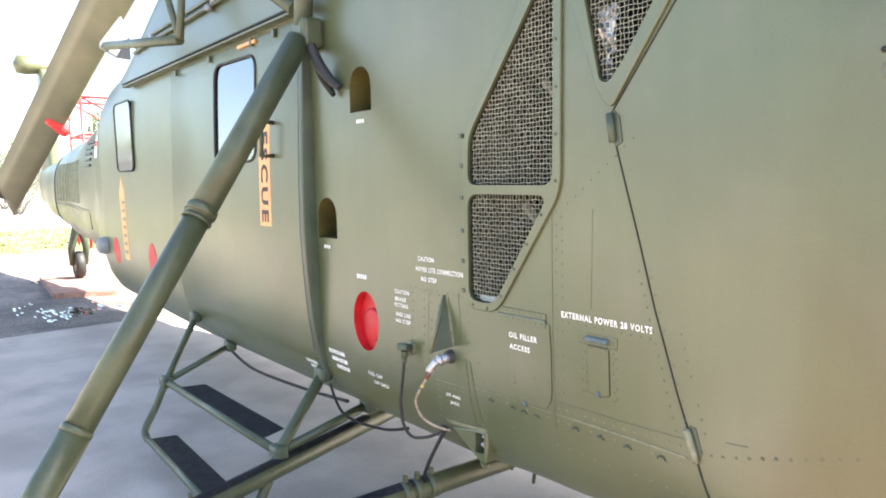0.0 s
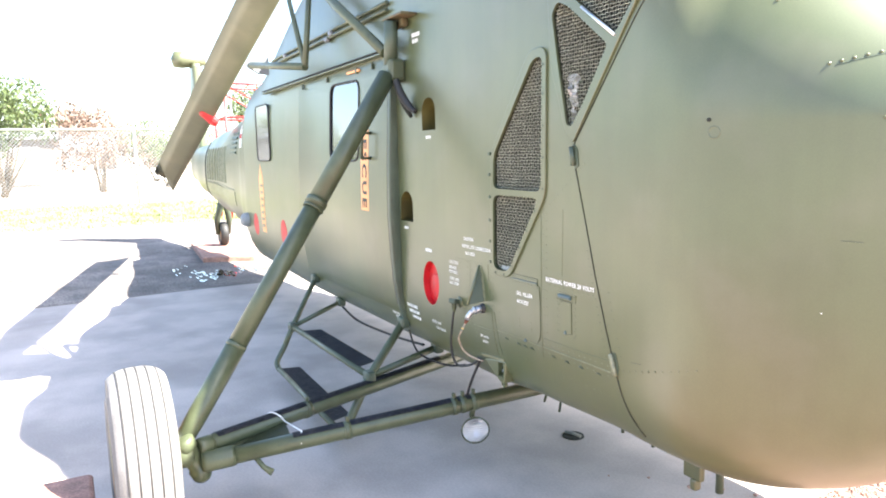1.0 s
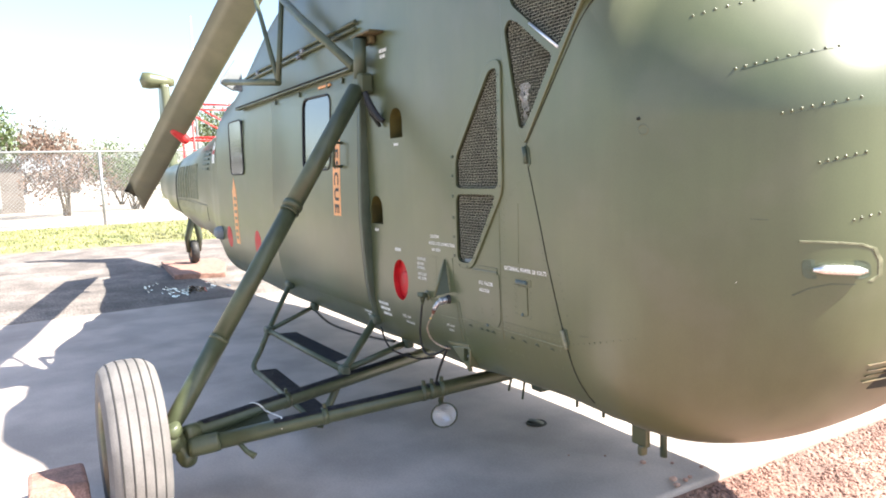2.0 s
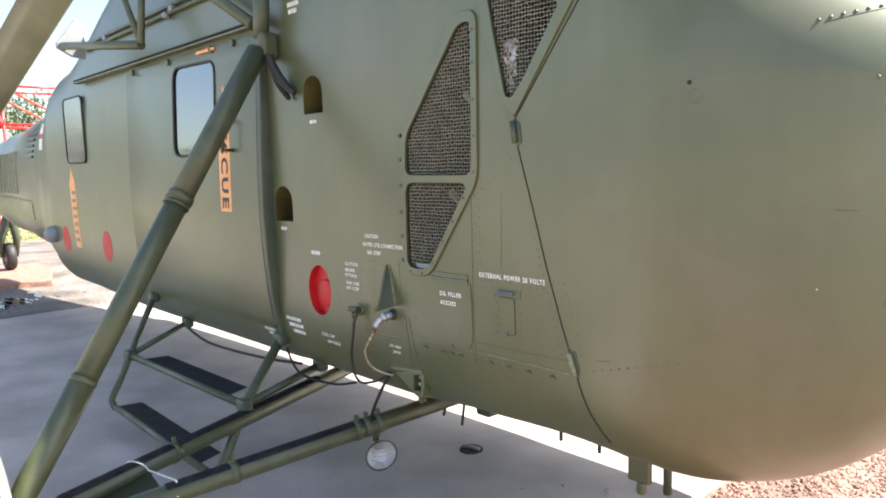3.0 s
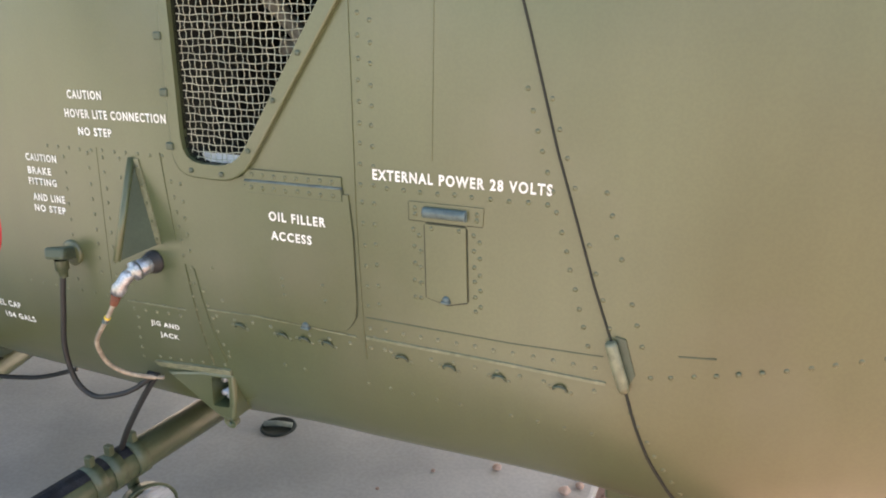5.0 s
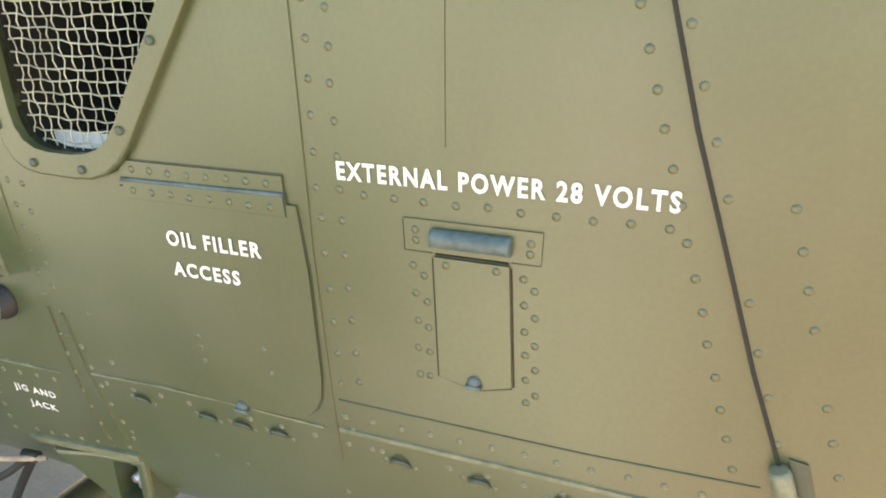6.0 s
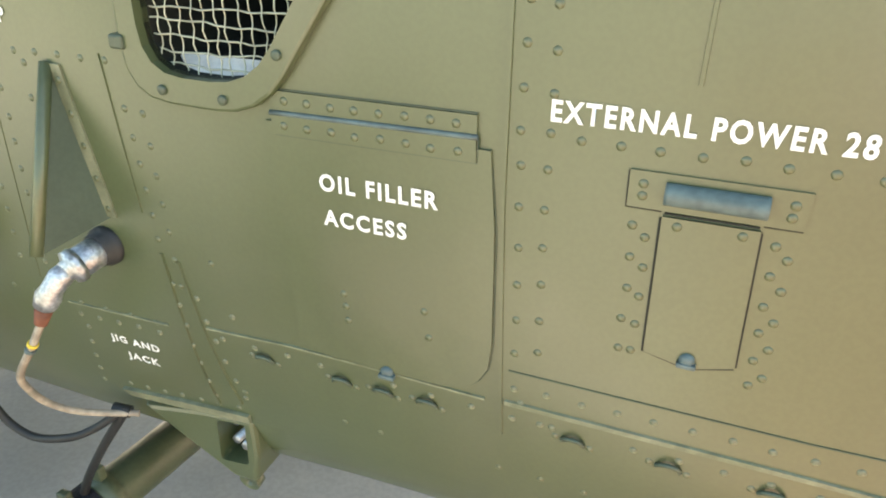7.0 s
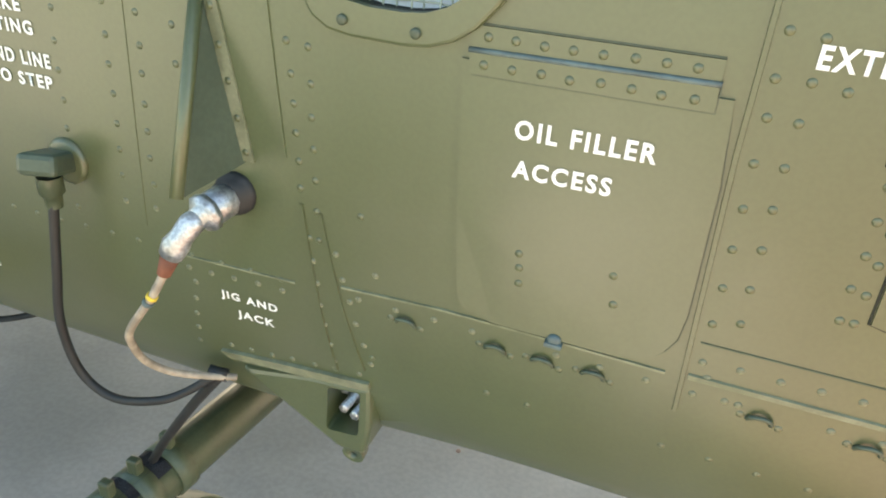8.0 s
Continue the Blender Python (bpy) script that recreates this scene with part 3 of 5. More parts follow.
# ducts and ribs seen through the screens
for x0, x1, z0, z1, yy in ((-0.29, -0.06, 1.60, 1.28, -0.74), (-0.16, -0.13, 1.62, 1.02, -0.68), (-0.28, -0.10, 1.12, 1.06, -0.66), (-0.26, -0.22, 1.2, 0.98, -0.72), (0.08, 0.36, 1.52, 1.70, -0.7), (-0.07, -0.04, 1.62, 1.26, -0.76)):
    rod("engine_pipe", [(x0, yy, z0), ((x0 + x1) / 2 + 0.03, yy + 0.05, (z0 + z1) / 2), (x1, yy, z1)], 0.014, M["pipe"], helicopter, 8, smooth_line=True)
# added white strip, tilted to the sky, for daylight through the bay's floor
bm = bmesh.new()
box(bm, -0.255, -0.846, 0.9650, 0.088, 0.016, 0.003, 0.0, Euler((radians(42), 0, 0)).to_matrix())
part("daylight_strip", bm, M["whitewash"], grille, "white strip painted as daylight at the foot of the grille")

# panel seams
seam_bm = bmesh.new()
seam([(0.60, 2.02), (0.43, 1.775), (0.139, 1.394), (0.146, 1.340), (0.2050, 1.143), (0.2420, 1.012), (0.2675, 0.935), (0.2925, 0.858), (0.3172, 0.791)], 0.0036, 0.0022, seam_bm)
seam([(0.337, 0.731), (0.3515, 0.682), (0.3680, 0.637), (0.3860, 0.600), (0.405, 0.56)], 0.0044, 0.0024, seam_bm)
part("nose_door_gap", seam_bm, M["gap"], helicopter, "dark gap round the clamshell nose door")
for line, width, lift in (([(-0.0205, 0.700), (-0.0270, 0.903), (-0.0275, 1.215), (-0.033, 1.24)], 0.005, 0.0014), ([(-0.335, 0.80), (-0.322, 0.700), (-0.312, 0.63)], 0.004, 0.002), ([(-0.318, 0.795), (-0.301, 0.713), (-0.283, 0.640)], 0.004, 0.002), ([(-0.49, 0.97), (-0.50, 0.74)], 0.003, 0.0006), ([(-0.360, 0.97), (-0.3542, 0.899), (-0.3483, 0.837)], 0.0035, 0.0012), ([(0.088, 1.20), (0.084, 0.99)], 0.004, 0.0010)):
    part("lap_seam", seam(line, width, lift), M["paint"], helicopter)
# worn laps along the chine, their highlight also put into the pale colour
for line, width, lift in (([(-0.300, 0.730), (-0.209, 0.7345), (-0.120, 0.7340), (-0.034, 0.7325)], 0.0034, 0.0016), ([(-0.470, 0.718), (-0.345, 0.7215)], 0.0030, 0.0015), ([(-0.018, 0.7345), (0.19, 0.7350), (0.314, 0.7340)], 0.0068, 0.0018)):
    part("lap_seam", seam(line, width, lift), M["paint_edge"], helicopter, "worn lap edge, its highlight painted in pale")
for line, width, lift in (([(-0.016, 0.7655), (0.19, 0.7655), (0.309, 0.7695)], 0.0018, 0.0008), ([(0.394, 0.786), (0.434, 0.790)], 0.0022, 0.0009), ([(-1.60, 0.985), (-1.70, 0.990), (-1.74, 0.985)], 0.010, 0.002), ([(-1.625, 0.99), (-1.615, 0.80)], 0.012, 0.0015)):
    part("panel_line", seam(line, width, lift), M["paint_dark"], helicopter)

# oil filler door with its piano hinge
oil_door = part("oil_filler_door", plate([(-0.208, 0.936), (-0.0360, 0.936), (-0.0312, 0.880), (-0.0295, 0.785), (-0.0320, 0.764), (-0.0385, 0.7515), (-0.0480, 0.7415), (-0.068, 0.7365), (-0.165, 0.7365), (-0.182, 0.7395), (-0.192, 0.745), (-0.1975, 0.754), (-0.2035, 0.83)], 0.0026), M["paint"], helicopter)
part("hinge_leaf", plate([(-0.203, 0.9585), (-0.046, 0.9585), (-0.046, 0.9455), (-0.203, 0.9440)], 0.0024), M["paint"], oil_door)
part("hinge_leaf", plate([(-0.202, 0.9412), (-0.046, 0.9425), (-0.0455, 0.9268), (-0.202, 0.9268)], 0.0038), M["paint"], oil_door)
rod("hinge_pin", [skin(-0.203 + 0.0158 * k, 0.9424 + 0.00015 * k, 0.0028)[0] for k in range(11)], 0.0020, M["blue_worn"], oil_door, 8)
edge = bmesh.new()
seam([(-0.0350, 0.925), (-0.0302, 0.880), (-0.0285, 0.785), (-0.0310, 0.763), (-0.0378, 0.7505), (-0.049, 0.7402), (-0.075, 0.7352)], 0.0011, 0.0008, edge)
seam([(-0.203, 0.9592), (-0.046, 0.9592)], 0.0014, 0.0010, edge)
seam([(-0.202, 0.9432), (-0.046, 0.9442)], 0.0016, 0.0012, edge)
seam([(-0.200, 0.9262), (-0.0450, 0.9262), (-0.0450, 0.942)], 0.0011, 0.0030, edge)
part("door_gap", edge, M["paint_dark"], oil_door)


def latch(x, z, parent, w=0.016):
    bm = bmesh.new()
    p, n = skin(x, z, 0.0)
    lathe(bm, [(0, w * 0.5), (0.004, w * 0.5), (0.006, w * 0.3), (0.006, 0.0002)], p, n, 14)
    box(bm, p.x, p.y - 0.004, p.z - w * 0.3, w * 1.2, 0.006, w * 0.35, 0.001)
    part("latch", bm, M["blue_worn"], parent, "worn blue-grey turn latch")


latch(-0.117, 0.7360, oil_door, 0.0115)

# external power flap
flap = part("power_socket_flap", plate([(0.0750, 0.9095), (0.1310, 0.9095), (0.1340, 0.8120), (0.1065, 0.8040), (0.0770, 0.8105)], 0.0024), M["paint"], helicopter)
part("hinge_plate", plate([(0.0525, 0.9368), (0.1540, 0.9368), (0.1530, 0.9132), (0.0530, 0.9128)], 0.0016), M["paint"], flap)
rod("hinge_barrel", [skin(0.0745 + 0.0029 * k, 0.9250, 0.0035)[0] for k in range(21)], 0.0070, M["blue_worn"], flap, 12, "worn blue-grey hinge barrel")
edge = bmesh.new()
seam([(0.0738, 0.908), (0.0758, 0.810), (0.1062, 0.8028), (0.134, 0.8105)], 0.0020, 0.001, edge)
seam([(0.1322, 0.908), (0.1352, 0.812)], 0.0013, 0.0008, edge)
seam([(0.076, 0.9112), (0.130, 0.9112)], 0.0018, 0.0012, edge)
seam([(0.0518, 0.936), (0.0522, 0.912), (0.074, 0.912)], 0.0011, 0.001, edge)
seam([(0.132, 0.9122), (0.153, 0.9125)], 0.0011, 0.001, edge)
part("flap_gap", edge, M["gap"], flap)
latch(0.105, 0.8110, flap, 0.0105)

# quarter-turn clips along the lower seam
CLIPS = ((-0.241, 0.711), (-0.163, 0.7095), (-0.124, 0.710), (-0.084, 0.711), (0.0365, 0.712), (0.107, 0.712), (0.177, 0.712), (0.258, 0.714))
for x, z in CLIPS:
    bm = bmesh.new()
    p, n = skin(x, z, 0.0)
    tube(bm, bent([p + Vector((-0.0085, 0.0, -0.001)), p + Vector((-0.006, -0.003, 0.003)), p + Vector((0.0, -0.0045, 0.0052)), p + Vector((0.006, -0.003, 0.003)), p + Vector((0.0085, 0.0, -0.002))], 4), 0.0019, 6)
    part("quarter_turn_clip", bm, M["paint_dark"], helicopter)

# hinges of the nose door
bm = bmesh.new()
tube(bm, [skin(0.3168, 0.7925, 0.006)[0], skin(0.3184, 0.788, 0.006)[0], skin(0.3350, 0.7385, 0.006)[0], skin(0.3372, 0.7316, 0.006)[0]], [0.0062, 0.0074, 0.0074, 0.0062], 14)
hinge = part("door_hinge", bm, M["paint_edge"], helicopter, "worn painted hinge barrel of the nose door")
part("hinge_leaf", plate([(0.322, 0.799), (0.334, 0.797), (0.3475, 0.752), (0.340, 0.736)], 0.0018), M["paint_dark"], hinge)
bm = bmesh.new()
tube(bm, [skin(0.139, 1.392, 0.008)[0], skin(0.146, 1.335, 0.006)[0]], 0.008, 10)
part("door_hinge", bm, M["paint_dark"], helicopter)
part("hinge_leaf", plate([(0.142, 1.40), (0.158, 1.385), (0.166, 1.335), (0.150, 1.325)], 0.0025), M["paint_dark"], helicopter)

# gusset beside the socket
bm = bmesh.new()
p0, p1, p2 = skin(-0.418, 0.958, 0.0)[0], skin(-0.389, 0.825, 0.0)[0], Vector((-0.402, -0.932, 0.815))
t = Vector((0.003, 0, 0))
vs = [bm.verts.new(p) for p in (p0, p1, p2, p0 + t, p1 + t, p2 + t)]
for q in ((0, 1, 2), (5, 4, 3), (0, 3, 4, 1), (1, 4, 5, 2), (2, 5, 3, 0)):
    bm.faces.new([vs[i] for i in q])
bmesh.ops.recalc_face_normals(bm, faces=bm.faces)
gusset = part("gusset", bm, M["paint_dark"], helicopter, "green triangular gusset plate")
rod("rolled_edge", [p0, p0.lerp(p2, 0.5), p2], 0.0055, M["paint"], gusset, 10)
part("riveted_flange", plate([(-0.414, 0.958), (-0.403, 0.958), (-0.377, 0.827), (-0.389, 0.827)], 0.002), M["paint_edge"], gusset)

# electrical plug and its hose
plug = new("power_plug")
plug.parent = helicopter
c, n = skin(-0.397, 0.796, 0.0)
bm = bmesh.new()
lathe(bm, [(0.0, 0.019), (0.006, 0.0185), (0.006, 0.016), (0.014, 0.0155), (0.014, 0.0005)], c, n, 20)
part("socket_ring", bm, M["black"], plug)
d = Vector((-0.22, -1.0, -0.22)).normalized()
o = c + n * 0.010
bm = bmesh.new()
lathe(bm, [(0.0, 0.0125), (0.003, 0.0145), (0.020, 0.0148), (0.022, 0.012), (0.022, 0.0165), (0.029, 0.0165), (0.031, 0.010), (0.036, 0.009), (0.036, 0.0004)], o, d, 8)
part("coupling_nut", bm, M["steel"], plug, "scuffed bare alloy coupling nut")
e2 = Vector((-0.4235, -0.922, 0.757))
rod("elbow", [o + d * 0.030, Vector((-0.4095, -0.911, 0.783)), Vector((-0.4145, -0.917, 0.774)), Vector((-0.4190, -0.920, 0.766)), e2], [0.009, 0.0105, 0.0095, 0.0115, 0.0100], M["steel"], plug, 14)
e3 = Vector((-0.4300, -0.926, 0.739))
rod("ferrule", [e2, e3], [0.0085, 0.0058], M["rust"], plug, 10, "rusty brown ferrule")
under = Vector((-0.446, -0.853, 0.580))
hose_pts = bent([e3, (-0.440, -0.933, 0.717), (-0.465, -0.935, 0.681), (-0.476, -0.928, 0.658), (-0.482, -0.910, 0.623), (-0.471, -0.890, 0.599), (-0.452, -0.868, 0.585), (-0.427, -0.850, 0.579)])
rod("hose", hose_pts, 0.0037, M["cable"], plug, 10, "tan braided hose")
rod("band", [hose_pts[9], hose_pts[10]], 0.0050, M["yellow"], plug, 10)
rod("band", [hose_pts[11], hose_pts[12]], 0.0050, M["blue_worn"], plug, 10)
rod("hose_clip", [under + Vector((-0.008, -0.006, 0.004)), under + Vector((0.010, 0.0, 0.0))], 0.0068, M["black"], plug, 8)

# small angled fitting with the black lead
c, n = skin(-0.583, 0.791, 0.0)
bm = bmesh.new()
lathe(bm, [(0.0, 0.022), (0.003, 0.022), (0.005, 0.018), (0.005, 0.0005)], c + Vector((0.004, 0, -0.003)), n, 18)
fitting = part("lead_fitting", bm, M["paint"], helicopter)
bm = bmesh.new()
box(bm, c.x + 0.002, c.y - 0.020, c.z + 0.001, 0.036, 0.044, 0.020, 0.005, Euler((radians(-14), 0, radians(18))).to_matrix())
part("cover_box", bm, M["paint_dark"], fitting, "dark green cover with a worn top")
bm = bmesh.new()
lathe(bm, [(0, 0.011), (0.016, 0.011), (0.018, 0.008), (0.030, 0.007)], (-0.575, c.y - 0.028, 0.783), (0, 0, -1), 8)
part("gland_nut", bm, M["strut"], fitting)
rod("lead", [(-0.574, c.y - 0.030, 0.757), (-0.583, -0.900, 0.689), (-0.594, -0.900, 0.625), (-0.588, -0.895, 0.563), (-0.556, -0.890, 0.536), (-0.503, -0.885, 0.547), (-0.474, -0.870, 0.559), under + Vector((0, -0.004, 0.002))], 0.0046, M["black"], fitting, 10, "black rubber lead", True)

# jacking bracket at the chine, its recess let into the hull
bm = bmesh.new()
prism(bm, [(-0.425, 0.590), (-0.345, 0.606), (-0.279, 0.613), (-0.279, 0.566), (-0.286, 0.527), (-0.314, 0.527)], -0.847, -0.77)
bmesh.ops.bevel(bm, geom=list(bm.edges), offset=0.005, segments=2, affect="EDGES", profile=0.5)
jack_body = part("jacking_bracket", bm, M["paint"])
bm = bmesh.new()
prism(bm, rounded(JACK_HOLE, 0.005), -0.9, -0.800)
cutter = part("cutter", bm, M["paint"])
mod = jack_body.modifiers.new("cut", "BOOLEAN")
mod.operation, mod.object, mod.solver = "DIFFERENCE", cutter, "EXACT"
me = bpy.data.meshes.new_from_object(jack_body.evaluated_get(bpy.context.evaluated_depsgraph_get()))
jack_body.modifiers.clear()
jack_body.data = me
bpy.data.objects.remove(cutter)
jack_body.parent = helicopter
for x, z, k in ((-0.316, 0.590, 0.030), (-0.300, 0.592, 0.024), (-0.315, 0.568, 0.034), (-0.300, 0.568, 0.040)):
    bm = bmesh.new()
    lathe(bm, [(0, 0.0085), (0.007, 0.0085), (0.007, 0.0055), (k * 0.9, 0.0055), (k * 0.9, 0.0003)], (x, -0.803, z - 0.004), (0, -1, 0.1), 6)
    part("bolt", bm, M["steel"], jack_body)
bm = bmesh.new()
lathe(bm, [(-0.006, 0.012), (0.006, 0.012), (0.006, 0.005), (-0.006, 0.005), (-0.006, 0.012)], (-0.300, -0.836, 0.520), (0, 1, 0.2), 14)
part("lug", bm, M["paint"], jack_body)
part("bracket_flange", plate([(-0.444, 0.608), (-0.360, 0.618), (-0.279, 0.625), (-0.279, 0.615), (-0.436, 0.599)], 0.004), M["paint_edge"], jack_body, "scuffed flange")

# red recess and painted spots
bm = bmesh.new()
lathe(bm, [(0.0, 0.052), (0.007, 0.052), (0.010, 0.046), (0.010, 0.0005)], (-0.817, -0.838, 0.815), (0, -1, 0), 24)
part("filler_cap", bm, M["red"], helicopter, "red painted filler cap in its recess")
for cx, cz, rx, rz in ((-3.12, 0.842, 0.080, 0.095), (-3.94, 0.842, 0.080, 0.088)):
    part("red_spot", plate(oval(cx, cz, rx, rz, 20), 0.0015), M["red"], helicopter)

# painted words
lettering("stencil_text", "CAUTION", -0.535, -0.462, 1.0495, 0.0135)
lettering("stencil_text", "HOVER LITE CONNECTION", -0.546, -0.339, 1.0205, 0.0135)
lettering("stencil_text", "NO STEP", -0.522, -0.451, 0.9935, 0.0130)
lettering("stencil_text", "CAUTION", -0.655, -0.583, 0.9445, 0.0125)
lettering("stencil_text", "BRAKE", -0.655, -0.600, 0.9225, 0.0120)
lettering("stencil_text", "FITTING", -0.657, -0.591, 0.9040, 0.0120)
lettering("stencil_text", "AND LINE", -0.653, -0.578, 0.8775, 0.0125)
lettering("stencil_text", "NO STEP", -0.654, -0.580, 0.8585, 0.0120)
lettering("stencil_text", "OIL FILLER", -0.1660, -0.0722, 0.8950, 0.0138, lift=0.0036)
lettering("stencil_text", "ACCESS", -0.1645, -0.0965, 0.8672, 0.0132, lift=0.0036)
lettering("stencil_text", "EXTERNAL POWER 28 VOLTS", 0.001, 0.238, 0.9668, 0.0142)
lettering("stencil_text", "JIG AND", -0.4275, -0.3665, 0.6850, 0.0115)
lettering("stencil_text", "JACK", -0.4125, -0.3720, 0.6655, 0.0115)
lettering("stencil_text", "FUEL CAP", -0.832, -0.752, 0.661, 0.0125)
lettering("stencil_text", "104 GALS", -0.805, -0.725, 0.636, 0.0125)
bars("stencil_marks", [(-1.085, -0.975, 0.690, 0.014), (-1.07, -0.965, 0.665, 0.014), (-1.045, -0.955, 0.640, 0.014)])
bars("stencil_marks", [(-1.320, -1.255, 0.632, 0.012), (-1.300, -1.215, 0.612, 0.012), (-1.275, -1.185, 0.594, 0.012)])
bars("stencil_marks", [(-0.868, -0.812, 0.969, 0.014)])
bars("stencil_marks", [(-0.838, -0.790, 1.449, 0.012)])
bars("stencil_marks", [(-1.075, -1.035, 1.050, 0.012)])
bars("stencil_marks", [(-0.950, -0.875, 1.880, 0.016), (-0.945, -0.890, 1.855, 0.016)])

# sliding cabin door
DOOR_Y = -0.915
BOW = [(0.55, -0.826), (0.60, -0.846), (0.68, -0.871), (0.80, -0.889), (0.95, -0.900), (1.10, -0.906), (1.24, -0.904), (1.37, -0.900), (1.62, -0.889), (1.86, -0.876), (2.0, -0.868)]


def side_y(z):
    """The bowed outer face of the cabin door at height z."""
    for (z0, y0), (z1, y1) in zip(BOW, BOW[1:]):
        if z <= z1:
            return y0 + (y1 - y0) * max(0, (z - z0) / (z1 - z0))
    return BOW[-1][1]


def bowed(ob, out=0.0):
    """Bends a part that was laid out flat at the door's plane to the door's bow."""
    bm = bmesh.new()
    bm.from_mesh(ob.data)
    lo, hi = min(v.co.z for v in bm.verts), max(v.co.z for v in bm.verts)
    for k in range(1, 28):
        z = 0.55 + 0.05 * k
        if lo < z < hi:
            bmesh.ops.bisect_plane(bm, geom=list(bm.verts) + list(bm.edges) + list(bm.faces), plane_co=(0, 0, z), plane_no=(0, 0, 1))
    for v in bm.verts:
        v.co.y += side_y(v.co.z) - DOOR_Y - out
    for f in bm.faces:
        f.smooth = True
    bm.to_mesh(ob.data)
    bm.free()
    ob.data.set_sharp_from_angle(angle=radians(28))
    return ob


bm = bmesh.new()
WIN = rounded([(-1.955, 1.355), (-1.530, 1.355), (-1.530, 1.752), (-1.955, 1.762)], 0.06)
DOOR = rounded([(-2.56, 0.625), (-1.165, 0.625), (-1.165, 1.815), (-2.56, 1.815)], 0.05)
door = ring_frame("sliding_door", DOOR, [WIN], DOOR_Y, -0.850, helicopter, M["paint"])
tagged(bowed(door), "sliding cabin door with a rounded window")
pane_bm = bmesh.new()
prism(pane_bm, grow(WIN, 0.01), DOOR_Y + 0.004, DOOR_Y + 0.010)
bowed(part("window_pane", pane_bm, M["pane"], door, "dark window pane mirroring sky and trees"))
rim_bm = bmesh.new()
pts = [(x, DOOR_Y - 0.001, z) for x, z in grow(WIN, 0.002)]
tube(rim_bm, pts + pts[:1], 0.0058, 8)
bowed(part("window_seal", rim_bm, M["black"], door))
handle = rod("door_handle", [(-1.375, -0.892, 1.485), (-1.365, -0.945, 1.485), (-1.365, -0.950, 1.365), (-1.375, -0.899, 1.365)], 0.009, M["strut"], door, 10, "tubular grab handle")
strip_bm = bmesh.new()
prism(strip_bm, [(-1.500, 1.106), (-1.402, 1.106), (-1.402, 1.555), (-1.435, 1.555), (-1.451, 1.650), (-1.467, 1.555), (-1.500, 1.555)], DOOR_Y - 0.0015, DOOR_Y)
bowed(part("rescue_strip", strip_bm, M["orange"], door, "orange arrow strip"))
word = lettering("stencil_text", "RESCUE", 1.120, 1.530, 1.325, 0.062, "black", down=True, y=DOOR_Y - 0.0025)
for v in word.data.vertices:
    v.co.x += -1.451 - 1.325
word.parent = door
bowed(word)
bm = bmesh.new()
box(bm, -1.60, DOOR_Y - 0.006, 1.80, 0.17, 0.012, 0.014, 0.004)
bowed(part("release_strip", bm, M["orange"], door, "small orange release lever"))

# channel at the door's edge and rails over it
bm = bmesh.new()
prism(bm, [(-1.153, 0.60), (-1.124, 0.60), (-1.124, 1.86), (-1.153, 1.86)], -0.925, -0.85)
bmesh.ops.bevel(bm, geom=list(bm.edges), offset=0.006, segments=2, affect="EDGES", profile=0.5)
bowed(part("door_post", bm, M["paint_dark"], helicopter), 0.000)
bm = bmesh.new()
prism(bm, [(-1.165, 0.68), (-1.156, 0.68), (-1.156, 1.83), (-1.165, 1.83)], -0.918, -0.85)
bowed(part("door_seal", bm, M["black"], helicopter), 0.002)
for z, d, mat in ((1.838, 0.010, "strut"), (1.851, 0.007, "gap")):
    bm = bmesh.new()
    box(bm, -2.27, -0.882, z, 2.22, 0.044, d, 0.003)
    part("door_rail", bm, M[mat], helicopter)
for x in (-1.35, -1.55, -2.0, -2.45):
    bm = bmesh.new()
    box(bm, x, -0.888, 1.800, 0.022, 0.012, 0.030, 0.004)
    part("rail_roller", bm, M["strut"], helicopter)
for z in (2.061, 2.028):
    rod("handrail", [skin(-3.35 + 0.217 * k, z, 0.014)[0] for k in range(11)], 0.010, M["strut"], helicopter, 8)
for x, z in ((-1.62, 2.061), (-1.95, 2.04), (-2.02, 2.02), (-2.9, 2.045)):
    bm = bmesh.new()
    p = skin(x, z, 0.018)[0]
    box(bm, p.x, p.y, p.z, 0.035, 0.03, 0.030, 0.008)
    part("rail_clip", bm, M["fence"], helicopter, "pale rail clip")

# rear cabin window and arrow strip
WIN2 = rounded([(-3.73, 1.355), (-3.36, 1.355), (-3.36, 1.765), (-3.73, 1.765)], 0.05)
pane_bm = bmesh.new()
prism(pane_bm, WIN2, -0.873, -0.85)
window = part("rear_window", pane_bm, M["pane"], helicopter, "rear cabin window mirroring the sky")
rim_bm = bmesh.new()
pts = [(x, -0.872, z) for x, z in WIN2]
tube(rim_bm, pts + pts[:1], 0.006, 8)
part("window_seal", rim_bm, M["black"], window)
arrow = part("arrow_strip", plate([(-3.73, 0.80), (-3.62, 0.80), (-3.64, 1.22), (-3.70, 1.33), (-3.76, 1.22)], 0.0015), M["orange"], helicopter, "faded orange arrow strip")
for k in range(7):
    part("stencil_marks", plate([(-3.72, 0.84 + k * 0.052), (-3.65, 0.84 + k * 0.052), (-3.65, 0.862 + k * 0.052), (-3.72, 0.862 + k * 0.052)], 0.003), M["paint"], arrow)
part("flag_marking", plate([(-4.56, 1.47), (-4.44, 1.47), (-4.44, 1.66), (-4.56, 1.66)], 0.002), M["white"], helicopter, "white and red marking")
part("flag_marking", plate([(-4.56, 1.55), (-4.44, 1.55), (-4.44, 1.585), (-4.56, 1.585)], 0.0035), M["red"], helicopter)
